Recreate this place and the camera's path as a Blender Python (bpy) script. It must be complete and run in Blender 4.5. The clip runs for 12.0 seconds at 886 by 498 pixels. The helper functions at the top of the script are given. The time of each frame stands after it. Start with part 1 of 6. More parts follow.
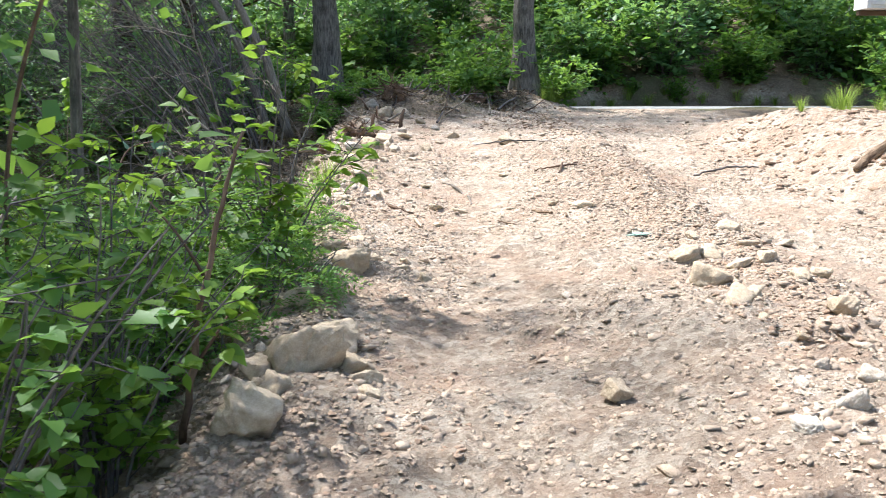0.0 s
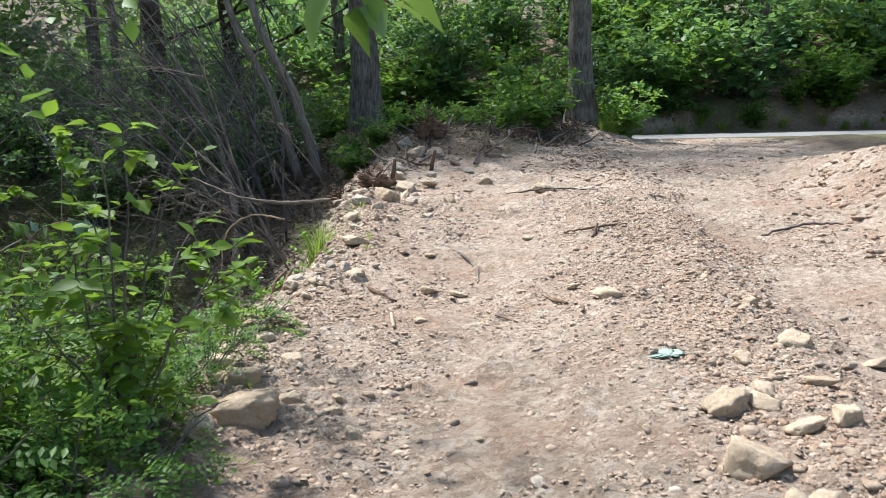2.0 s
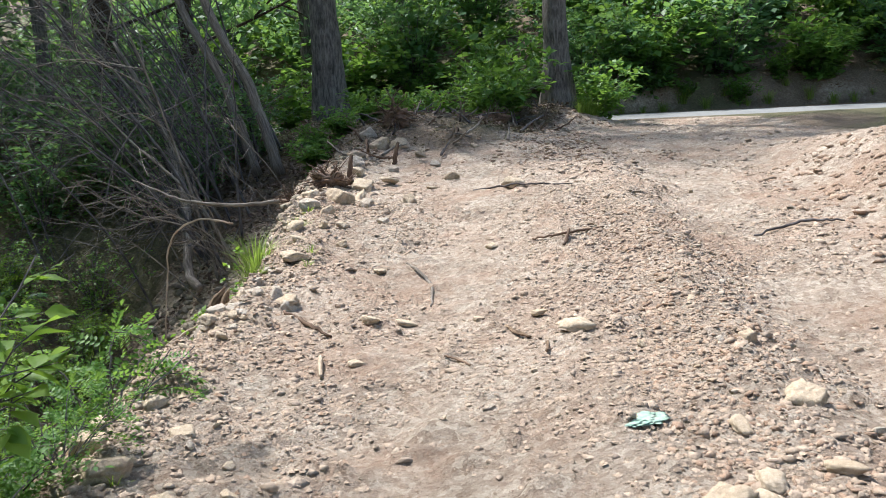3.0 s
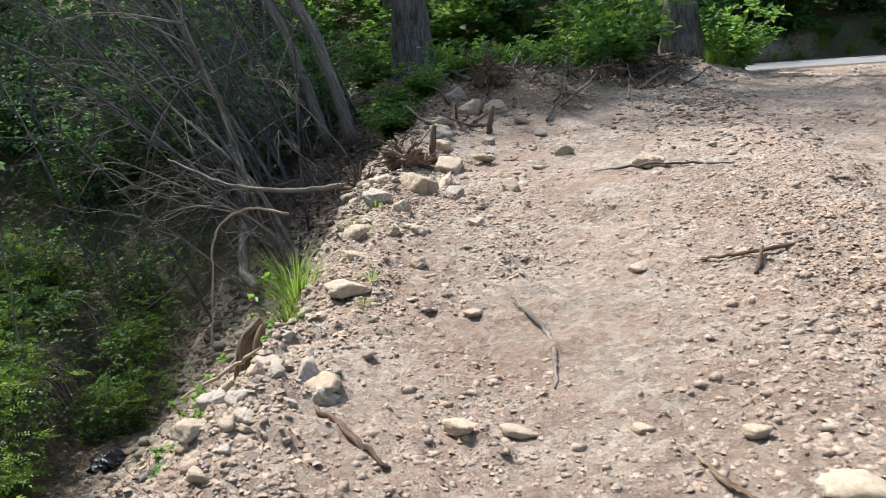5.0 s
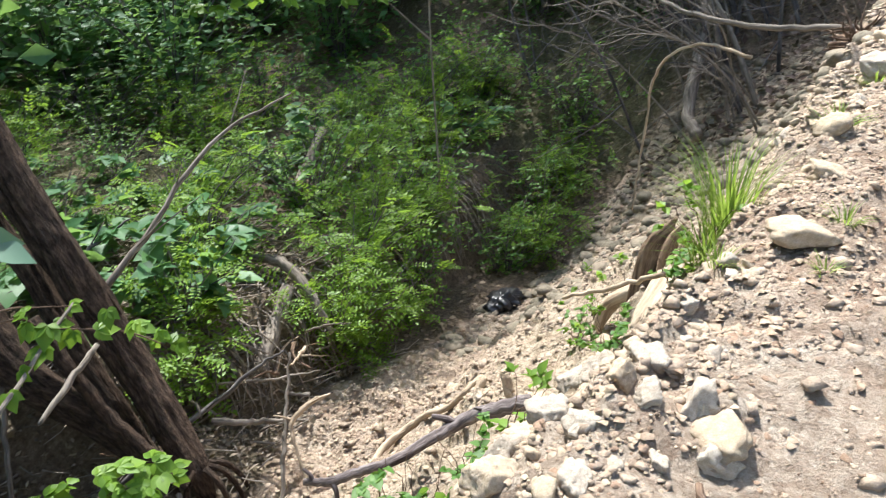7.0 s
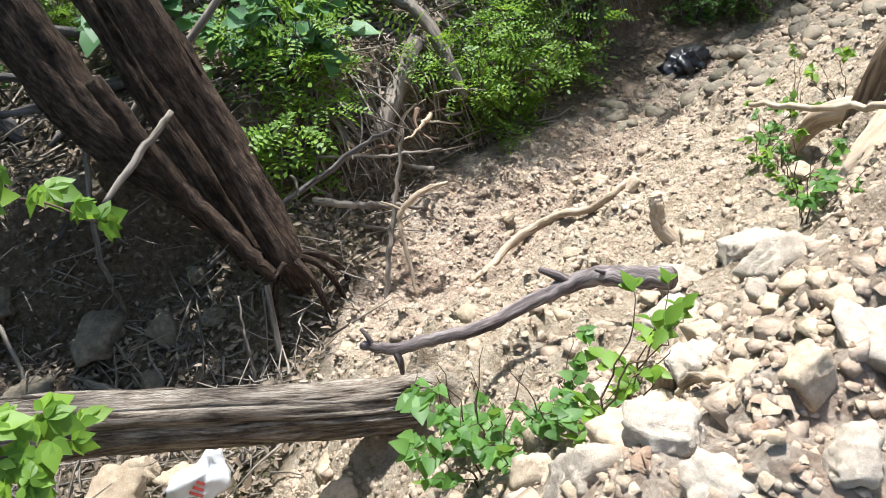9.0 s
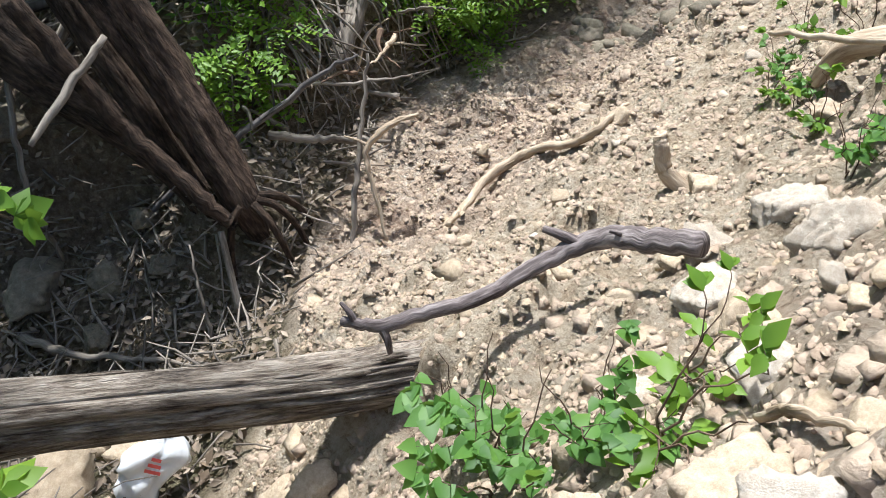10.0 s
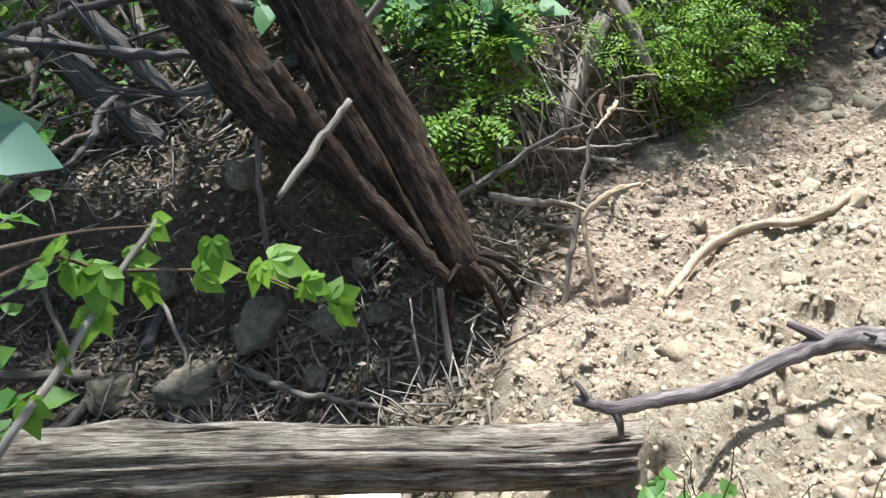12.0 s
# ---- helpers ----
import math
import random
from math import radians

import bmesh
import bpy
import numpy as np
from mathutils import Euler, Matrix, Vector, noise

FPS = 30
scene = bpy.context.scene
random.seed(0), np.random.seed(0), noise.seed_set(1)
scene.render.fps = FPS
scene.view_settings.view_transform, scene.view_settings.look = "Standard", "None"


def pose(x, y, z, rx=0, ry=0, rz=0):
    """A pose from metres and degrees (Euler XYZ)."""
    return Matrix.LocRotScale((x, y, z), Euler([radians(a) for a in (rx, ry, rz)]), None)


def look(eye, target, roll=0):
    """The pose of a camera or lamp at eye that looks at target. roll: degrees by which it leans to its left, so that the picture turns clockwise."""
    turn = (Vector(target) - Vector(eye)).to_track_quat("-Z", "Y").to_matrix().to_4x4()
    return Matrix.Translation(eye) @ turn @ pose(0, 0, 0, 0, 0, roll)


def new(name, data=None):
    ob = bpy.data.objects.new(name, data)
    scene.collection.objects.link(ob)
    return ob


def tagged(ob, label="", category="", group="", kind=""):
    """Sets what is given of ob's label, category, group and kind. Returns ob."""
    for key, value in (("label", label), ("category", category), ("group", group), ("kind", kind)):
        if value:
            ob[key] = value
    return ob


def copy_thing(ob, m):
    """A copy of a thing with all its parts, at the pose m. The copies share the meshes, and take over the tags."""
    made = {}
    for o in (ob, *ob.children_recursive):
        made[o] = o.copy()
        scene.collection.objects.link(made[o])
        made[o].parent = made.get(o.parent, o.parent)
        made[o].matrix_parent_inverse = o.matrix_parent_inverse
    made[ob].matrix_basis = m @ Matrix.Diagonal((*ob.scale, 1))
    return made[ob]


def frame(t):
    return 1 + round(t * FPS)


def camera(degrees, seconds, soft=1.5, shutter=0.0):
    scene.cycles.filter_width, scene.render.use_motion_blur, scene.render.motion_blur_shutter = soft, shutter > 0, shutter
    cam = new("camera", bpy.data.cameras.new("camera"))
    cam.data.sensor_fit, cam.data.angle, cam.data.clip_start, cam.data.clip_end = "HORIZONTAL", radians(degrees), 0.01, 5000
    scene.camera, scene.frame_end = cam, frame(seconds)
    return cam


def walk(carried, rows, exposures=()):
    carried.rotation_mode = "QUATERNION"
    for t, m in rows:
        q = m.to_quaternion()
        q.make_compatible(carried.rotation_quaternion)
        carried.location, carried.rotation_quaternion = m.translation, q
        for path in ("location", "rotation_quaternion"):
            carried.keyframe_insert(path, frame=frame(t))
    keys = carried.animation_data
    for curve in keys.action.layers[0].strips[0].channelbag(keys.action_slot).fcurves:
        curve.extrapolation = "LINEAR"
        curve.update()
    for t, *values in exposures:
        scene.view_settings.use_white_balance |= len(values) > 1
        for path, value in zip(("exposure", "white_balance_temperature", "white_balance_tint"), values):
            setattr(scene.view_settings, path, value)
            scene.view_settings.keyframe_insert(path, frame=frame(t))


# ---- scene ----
cam = camera(52.4, 12.0, 0.95, 0.15)
PATH = [
    (0, (0.057, -0.006, 1.457), (0.042, 1.963, 1.106), 0.0),
    (0.5, (0.193, 0.286, 1.48), (0.268, 2.257, 1.148), 0.3),
    (1, (0.455, 0.674, 1.575), (0.409, 2.648, 1.258), 0.9),
    (1.5, (0.605, 1.177, 1.606), (0.47, 3.149, 1.303), 0.2),
    (2, (0.695, 1.707, 1.71), (0.502, 3.674, 1.405), -1.2),
    (2.5, (0.861, 2.208, 1.805), (0.67, 4.172, 1.478), -2.4),
    (2.7, (0.889, 2.418, 1.82), (0.724, 4.382, 1.483), -2.7),
    (4.3, (0.761, 4.278, 1.821), (0.549, 6.221, 1.396), -2.7),
    (4.5, (0.678, 4.531, 1.836), (0.432, 6.467, 1.4), -3.0),
    (5, (0.529, 5.168, 1.798), (0.16, 7.084, 1.36), -4.2),
    (5.5, (0.376, 5.702, 1.801), (-0.116, 7.584, 1.338), -5.1),
    (6, (0.176, 6.188, 1.855), (-0.473, 8.009, 1.344), -5.8),
    (6.2, (0.129, 6.34, 1.837), (-0.627, 8.106, 1.282), -5.9),
    (6.5, (0.069, 6.521, 1.805), (-0.905, 8.154, 1.184), -4.9),
    (7, (0.062, 6.694, 1.841), (-1.145, 8.077, 1.049), -3.9),
    (7.3, (0.051, 6.799, 1.809), (-1.232, 8.048, 0.919), -4.3),
    (7.5, (-0.083, 6.92, 1.776), (-1.38, 8.105, 0.819), -3.9),
    (7.7, (-0.185, 7.055, 1.765), (-1.499, 8.177, 0.757), -4.5),
    (9.3, (-0.675, 7.775, 1.547), (-1.93, 8.578, 0.212), -8.8),
    (9.5, (-0.77, 7.801, 1.517), (-1.976, 8.611, 0.143), -8.1),
    (10, (-0.958, 7.844, 1.444), (-2.064, 8.678, 0.001), -6.0),
    (10.5, (-1.039, 7.829, 1.397), (-2.104, 8.669, -0.072), -4.0),
    (11, (-1.072, 7.846, 1.403), (-2.162, 8.645, -0.072), -3.8),
    (11.5, (-1.122, 7.757, 1.428), (-2.334, 8.44, -0.009), -7.4),
    (12, (-1.077, 7.733, 1.567), (-2.463, 8.296, 0.24), -12.3),
]
EXPOSURES = [(0, 1.42, 6150, 9), (0.4, 0.98, 6180, 10), (1, 0.86, 6150, 10), (2.5, 0.93, 6120, 9), (4.5, 0.78, 6200, 11), (5.5, 0.93, 6080, 11), (6.5, 1.05, 6120, 8), (7.5, 1.58, 6400, 8), (9.5, 1.18, 6020, 8), (11, 0.96, 5900, 7), (11.5, 0.94, 5850, 8), (12, 1.32, 5900, 5)]
walk(cam, [(t, look(eye, target, roll)) for t, eye, target, roll in PATH], EXPOSURES)

# ---- light: hazy high sun ahead and to the left, sky through the canopy ----
SUN_EL, SUN_AZ = 60.0, -52.0         # azimuth from +y towards +x
world = bpy.data.worlds.new("sky")
scene.world = world
world.use_nodes = True
wn = world.node_tree
sky = wn.nodes.new("ShaderNodeTexSky")
sky.sky_type = "NISHITA"
sky.sun_disc = False
sky.sun_elevation = radians(SUN_EL)
sky.sun_rotation = radians(SUN_AZ)
sky.dust_density = 2.5
bg = wn.nodes["Background"]
bg.inputs["Strength"].default_value = 0.15
wn.links.new(sky.outputs["Color"], bg.inputs["Color"])
sun_data = bpy.data.lights.new("sun", "SUN")
sun_data.energy = 4.6
sun_data.angle = radians(2.0)
sun_data.color = (1.0, 0.97, 0.93)
sun = new("sun", sun_data)
sv = Vector((math.sin(radians(SUN_AZ)) * math.cos(radians(SUN_EL)), math.cos(radians(SUN_AZ)) * math.cos(radians(SUN_EL)), math.sin(radians(SUN_EL))))
sun.matrix_world = look(sv * 60, (0, 0, 0))
# ---- materials ----
class Nodes:
    """A short hand for node trees."""

    def __init__(self, name):
        self.m = bpy.data.materials.new(name)
        self.m.use_nodes = True
        self.t = self.m.node_tree
        self.out = self.t.nodes["Material Output"]
        self.p = self.t.nodes["Principled BSDF"]

    def node(self, kind, **sets):
        n = self.t.nodes.new(kind)
        for key, value in sets.items():
            n.inputs[key].default_value = value
        return n

    def link(self, a, b):
        self.t.links.new(a, b)

    def coords(self):
        return self.node("ShaderNodeTexCoord").outputs["Object"]

    def noise(self, where, scale, detail=4.0, rough=0.6, stretch=None):
        n = self.node("ShaderNodeTexNoise", Scale=scale, Detail=detail, Roughness=rough)
        if stretch:
            mp = self.node("ShaderNodeMapping", Scale=stretch)
            self.link(where, mp.inputs["Vector"])
            where = mp.outputs["Vector"]
        self.link(where, n.inputs["Vector"])
        return n.outputs["Fac"]

    def ramp(self, fac, stops):
        r = self.node("ShaderNodeValToRGB")
        el = r.color_ramp.elements
        while len(el) < len(stops):
            el.new(0.5)
        for e, (pos, col) in zip(el, stops):
            e.position, e.color = pos, (*col, 1)
        self.link(fac, r.inputs["Fac"])
        return r.outputs["Color"]

    def mix(self, fac, a, b, blend="MIX"):
        n = self.node("ShaderNodeMix")
        n.data_type, n.blend_type = "RGBA", blend
        for slot, v in ((0, fac), (6, a), (7, b)):
            if isinstance(v, (int, float)):
                n.inputs[slot].default_value = v
            elif isinstance(v, tuple):
                n.inputs[slot].default_value = (*v, 1)
            else:
                self.link(v, n.inputs[slot])
        return n.outputs[2]

    def relief(self, height, strength, distance):
        b = self.node("ShaderNodeBump", Strength=strength, Distance=distance)
        self.link(height, b.inputs["Height"])
        self.link(b.outputs["Normal"], self.p.inputs["Normal"])
        return b

    def finish(self, colour, roughness=0.9, specular=0.3):
        if isinstance(colour, tuple):
            self.p.inputs["Base Color"].default_value = (*colour, 1)
        else:
            self.link(colour, self.p.inputs["Base Color"])
        self.p.inputs["Roughness"].default_value = roughness
        self.p.inputs["Specular IOR Level"].default_value = specular
        return self.m


def island(n):
    return n.node("ShaderNodeNewGeometry").outputs["Random Per Island"]


def ground_material():
    n = Nodes("rubble_soil")
    c = n.coords()
    soil = n.ramp(n.noise(c, 3.0, 6, 0.7), [(0.34, (0.24, 0.17, 0.125)), (0.48, (0.42, 0.33, 0.255)), (0.64, (0.62, 0.52, 0.425))])
    grit = n.ramp(n.noise(c, 48, 6, 0.85), [(0.36, (0.2, 0.145, 0.105)), (0.49, (0.47, 0.38, 0.3)), (0.62, (0.76, 0.68, 0.58))])
    dirt = n.mix(0.55, soil, grit)
    wide = n.ramp(n.noise(c, 0.75, 5, 0.65), [(0.36, (0.56, 0.535, 0.51)), (0.62, (0.93, 0.91, 0.89))])
    dirt = n.mix(1.0, dirt, wide, "MULTIPLY")
    vor = n.node("ShaderNodeTexVoronoi", Scale=24.0, Randomness=1.0)
    wander = n.node("ShaderNodeTexNoise", Scale=30.0, Detail=3.0)
    n.link(c, wander.inputs["Vector"])
    n.link(n.mix(0.045, c, wander.outputs["Color"], "ADD"), vor.inputs["Vector"])
    dirt = n.mix(0.42, dirt, n.ramp(vor.outputs["Color"], [(0.15, (0.19, 0.14, 0.1)), (0.5, (0.4, 0.325, 0.25)), (0.85, (0.64, 0.56, 0.455))]))
    clay = n.ramp(n.noise(c, 1.3, 6, 0.7), [(0.46, (0, 0, 0)), (0.62, (1, 1, 1))])
    dirt = n.mix(clay, dirt, n.mix(0.5, dirt, (0.34, 0.215, 0.145)))
    # Slope: yellower broken fill, its colour also paled for the sun on it.
    slope = n.node("ShaderNodeAttribute")
    slope.attribute_name = "sunlit_fill"
    fill = n.ramp(n.noise(c, 11, 8, 0.8), [(0.36, (0.23, 0.165, 0.105)), (0.47, (0.4, 0.32, 0.225)), (0.63, (0.57, 0.49, 0.38))])
    part_way = n.node("ShaderNodeMath")
    part_way.operation = "MULTIPLY"
    part_way.inputs[1].default_value = 0.85
    n.link(slope.outputs["Fac"], part_way.inputs[0])
    litter = n.ramp(n.noise(c, 26, 6, 0.8), [(0.3, (0.075, 0.057, 0.041)), (0.5, (0.19, 0.145, 0.105)), (0.72, (0.36, 0.285, 0.21))])
    damp = n.ramp(n.noise(c, 1.5, 3), [(0.35, (0.5, 0.5, 0.5)), (0.65, (1, 1, 1))])
    litter = n.mix(0.6, litter, damp, "MULTIPLY")
    att = n.node("ShaderNodeAttribute")
    att.attribute_name = "worked"
    edge = n.node("ShaderNodeMath")
    edge.operation = "MULTIPLY_ADD"
    edge.inputs[1].default_value = 0.5
    n.link(n.noise(c, 9, 6, 0.7), edge.inputs[0])
    n.link(att.outputs["Fac"], edge.inputs[2])
    mask = n.ramp(edge.outputs[0], [(0.5, (0, 0, 0)), (0.85, (1, 1, 1))])
    grass = n.node("ShaderNodeAttribute")
    grass.attribute_name = "green"
    half = n.node("ShaderNodeMath")
    half.operation = "MULTIPLY"
    half.inputs[1].default_value = 0.45
    n.link(grass.outputs["Fac"], half.inputs[0])
    litter = n.mix(half.outputs[0], litter, n.ramp(n.noise(c, 18, 5, 0.7), [(0.3, (0.03, 0.045, 0.015)), (0.7, (0.1, 0.14, 0.04))]))
    # Dark specks painted for the small shadows between crumbs.
    shadow_specks = n.ramp(n.noise(c, 30, 9, 0.85), [(0.36, (0.42, 0.365, 0.32)), (0.46, (1.05, 1.05, 1.05))])
    dirt = n.mix(0.85, dirt, shadow_specks, "MULTIPLY")
    pale = n.ramp(n.noise(c, 34, 7, 0.8), [(0.57, (0, 0, 0)), (0.66, (1, 1, 1))])
    dirt = n.mix(pale, dirt, n.mix(0.6, dirt, (0.66, 0.58, 0.48)))
    # The slope fill gets its own painted shadow specks, milder.
    fill_shadow_specks = n.ramp(n.noise(c, 22, 8, 0.8), [(0.34, (0.5, 0.44, 0.38)), (0.45, (1, 1, 1))])
    dirt = n.mix(part_way.outputs[0], dirt, n.mix(1.0, fill, fill_shadow_specks, "MULTIPLY"))
    height = n.node("ShaderNodeMath")
    height.operation = "MULTIPLY_ADD"
    height.inputs[1].default_value = 0.35
    n.link(vor.outputs["Distance"], height.inputs[0])
    crumbs = n.node("ShaderNodeTexVoronoi", Scale=95.0, Randomness=1.0)
    n.link(c, crumbs.inputs["Vector"])
    fine = n.node("ShaderNodeMath")
    fine.operation = "MULTIPLY_ADD"
    fine.inputs[1].default_value = 0.3
    n.link(crumbs.outputs["Distance"], fine.inputs[0])
    n.link(n.noise(c, 26, 9, 0.9), fine.inputs[2])
    n.link(fine.outputs[0], height.inputs[2])
    n.relief(height.outputs[0], 0.9, 0.034)
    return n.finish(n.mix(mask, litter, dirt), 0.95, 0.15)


def stone_material(name, lo, mid, hi, scale=9.0, mixed=False):
    n = Nodes(name)
    c = n.coords()
    rnd = n.node("ShaderNodeObjectInfo").outputs["Random"]
    add = n.node("ShaderNodeVectorMath")
    add.operation = "ADD"
    n.link(c, add.inputs[0])
    n.link(rnd, add.inputs[1])
    c = add.outputs[0]
    body = n.ramp(n.noise(c, scale, 6, 0.7), [(0.3, lo), (0.5, mid), (0.72, hi)])
    tint = n.ramp(island(n) if mixed else rnd, [(0.0, (0.72, 0.66, 0.6)), (0.5, (0.93, 0.88, 0.83)), (0.85, (0.98, 0.94, 0.9)), (1.0, (1.08, 1.05, 1.0))])
    col = n.mix(1.0, body, tint, "MULTIPLY")
    pits = n.noise(c, scale * 7, 6, 0.75)
    col = n.mix(0.25, col, n.ramp(pits, [(0.35, tuple(0.6 * v for v in lo)), (0.6, hi)]))
    dust = n.ramp(n.noise(c, scale * 0.35, 5, 0.7), [(0.48, (0, 0, 0)), (0.62, (0.7, 0.7, 0.7))])
    col = n.mix(dust, col, n.mix(0.5, col, (0.4, 0.31, 0.23)))
    rough_up = n.node("ShaderNodeMath")
    rough_up.operation = "MULTIPLY_ADD"
    rough_up.inputs[1].default_value = 2.0
    n.link(n.noise(c, scale * 1.6, 5, 0.7), rough_up.inputs[0])
    n.link(pits, rough_up.inputs[2])
    n.relief(rough_up.outputs[0], 0.5, 0.022)
    return n.finish(col, 0.92, 0.2)


def wood_material(name, lo, mid, hi, along=(1, 0.1, 1), scale=30.0, depth=0.012, rough=0.85, strength=0.9):
    """Bark or weathered wood with its fibres along z of the mesh's own 'fibre' coordinates."""
    n = Nodes(name)
    uv = n.node("ShaderNodeUVMap")
    uv.uv_map = "fibre"
    c = uv.outputs["UV"]
    g = n.noise(c, scale, 5, 0.7, along)
    g2 = n.noise(c, scale * 0.3, 4, 0.65, (along[0], along[1] * 2, 1))
    col = n.ramp(g, [(0.4, lo), (0.5, mid), (0.61, hi)])
    col = n.mix(0.35, col, n.ramp(g2, [(0.38, lo), (0.63, hi)]))
    tint = n.ramp(island(n), [(0.0, (0.7, 0.68, 0.66)), (1.0, (1.15, 1.12, 1.1))])
    col = n.mix(1.0, col, tint, "MULTIPLY")
    n.relief(g, strength, depth)
    return n.finish(col, rough, 0.2)


def leaf_material(name, lo, mid, hi, through_light=0.45, rough=0.5, gloss=0.35):
    n = Nodes(name)
    col = n.ramp(island(n), [(0.0, lo), (0.5, mid), (1.0, hi)])
    col = n.mix(0.25, col, n.ramp(n.noise(n.coords(), 2.5, 3), [(0.3, lo), (0.7, hi)]))
    n.finish(col, rough, gloss)
    tr = n.node("ShaderNodeBsdfTranslucent")
    n.link(n.mix(0.4, col, (0.3, 0.42, 0.05), "MIX"), tr.inputs["Color"])
    sh = n.node("ShaderNodeMixShader")
    sh.inputs[0].default_value = through_light
    n.link(n.p.outputs[0], sh.inputs[1])
    n.link(tr.outputs[0], sh.inputs[2])
    n.link(sh.outputs[0], n.out.inputs["Surface"])
    return n.m


def plain_material(name, lo, hi, scale=20.0, rough=0.6, bumpy=0.2, specular=0.3):
    n = Nodes(name)
    g = n.noise(n.coords(), scale, 5, 0.65)
    n.relief(g, bumpy, 0.004)
    return n.finish(n.ramp(g, [(0.3, lo), (0.7, hi)]), rough, specular)


M_GROUND = ground_material()
M_STONE = stone_material("pale_limestone", (0.33, 0.255, 0.17), (0.5, 0.41, 0.3), (0.66, 0.57, 0.445))
M_WHITE_STONE = stone_material("chalky_limestone", (0.33, 0.275, 0.215), (0.48, 0.425, 0.355), (0.63, 0.59, 0.52))
M_RUBBLE = stone_material("broken_rubble", (0.28, 0.215, 0.16), (0.4, 0.32, 0.25), (0.51, 0.43, 0.345), 9.0, True)
M_CHIPS = stone_material("chalk_chips", (0.38, 0.32, 0.25), (0.52, 0.455, 0.375), (0.66, 0.605, 0.525), 9.0, True)
M_SOIL_CLOD = stone_material("tan_soil_clod", (0.25, 0.185, 0.135), (0.38, 0.3, 0.23), (0.5, 0.415, 0.33), 14.0, True)
M_CLODS = stone_material("brown_clods", (0.12, 0.075, 0.05), (0.22, 0.15, 0.105), (0.34, 0.25, 0.18), 12.0, True)
# Damp stone of the hollow; in the gully bed its darkness paints shade.
M_DARK_STONE = stone_material("damp_shaded_stone", (0.1, 0.09, 0.07), (0.19, 0.17, 0.13), (0.3, 0.27, 0.21))
M_BARK = wood_material("brown_bark", (0.014, 0.009, 0.006), (0.055, 0.036, 0.025), (0.14, 0.096, 0.07), along=(1, 0.22, 1), scale=52, depth=0.05)
M_GREY_BARK = wood_material("grey_bark", (0.05, 0.045, 0.04), (0.14, 0.125, 0.11), (0.26, 0.24, 0.215), along=(1, 0.2, 1), scale=22, depth=0.04)
M_DEAD = wood_material("dead_grey_wood", (0.1, 0.085, 0.07), (0.22, 0.19, 0.16), (0.38, 0.34, 0.29), scale=40, depth=0.006)
M_DARK_TWIG = wood_material("dark_twig_bark", (0.042, 0.037, 0.036), (0.11, 0.099, 0.097), (0.235, 0.218, 0.214), scale=40, depth=0.006)
M_BRANCH = wood_material("purple_grey_bark", (0.045, 0.034, 0.034), (0.16, 0.13, 0.128), (0.37, 0.33, 0.32), scale=60, depth=0.008)
M_LOG = wood_material("weathered_cedar", (0.04, 0.025, 0.018), (0.29, 0.235, 0.185), (0.6, 0.54, 0.46), along=(1, 0.075, 1), scale=90, depth=0.03, strength=1.0)
M_PALE_WOOD = wood_material("stripped_pale_wood", (0.27, 0.2, 0.135), (0.48, 0.39, 0.285), (0.64, 0.55, 0.43), scale=40, depth=0.01)
M_STUMP = wood_material("torn_cedar", (0.08, 0.05, 0.032), (0.22, 0.15, 0.1), (0.4, 0.3, 0.2), scale=50, depth=0.02)
M_ROOT = wood_material("red_brown_root", (0.05, 0.03, 0.02), (0.14, 0.09, 0.062), (0.27, 0.19, 0.135), scale=40, depth=0.006)
M_LEAF = leaf_material("green_leaf", (0.046, 0.125, 0.024), (0.09, 0.212, 0.042), (0.165, 0.315, 0.06), 0.5)
M_LEAF_DARK = leaf_material("deep_green_leaf", (0.05, 0.135, 0.06), (0.095, 0.22, 0.092), (0.155, 0.305, 0.122), 0.5)
M_LEAF_LIGHT = leaf_material("yellow_green_leaf", (0.07, 0.15, 0.015), (0.13, 0.25, 0.025), (0.22, 0.36, 0.04), 0.5)
M_GRASS = leaf_material("grass_blade", (0.09, 0.15, 0.02), (0.16, 0.25, 0.035), (0.32, 0.4, 0.1), 0.5)
M_ASPHALT = plain_material("worn_asphalt", (0.15, 0.15, 0.147), (0.25, 0.25, 0.243), 30, 0.9, 0.5)
M_DRYLEAF = leaf_material("dry_leaf", (0.07, 0.045, 0.028), (0.16, 0.11, 0.07), (0.32, 0.25, 0.18), 0.1, 0.8)
M_CLAY = stone_material("red_clay", (0.09, 0.055, 0.038), (0.19, 0.12, 0.085), (0.3, 0.21, 0.15), 14)
# ---- the lie of the land ----
def hash2(i, j, seed):
    n = (i * 374761393 + j * 668265263 + seed * 1442695041) & 0xFFFFFFFF
    n = ((n ^ (n >> 13)) * 1274126177) & 0xFFFFFFFF
    return ((n ^ (n >> 16)) & 0xFFFFFF) / float(0xFFFFFF)


def value_noise(x, y, seed=0):
    i, j = np.floor(x).astype(np.int64), np.floor(y).astype(np.int64)
    u, v = x - i, y - j
    u, v = u * u * (3 - 2 * u), v * v * (3 - 2 * v)
    a, b = hash2(i, j, seed), hash2(i + 1, j, seed)
    c, d = hash2(i, j + 1, seed), hash2(i + 1, j + 1, seed)
    return (a * (1 - u) + b * u) * (1 - v) + (c * (1 - u) + d * u) * v


def fbm(x, y, octaves=3, seed=0):
    total, amp = 0.0, 0.5
    for k in range(octaves):
        total = total + amp * (value_noise(x * 2 ** k + 17.3 * k, y * 2 ** k - 9.1 * k, seed + k) - 0.5)
        amp *= 0.55
    return total


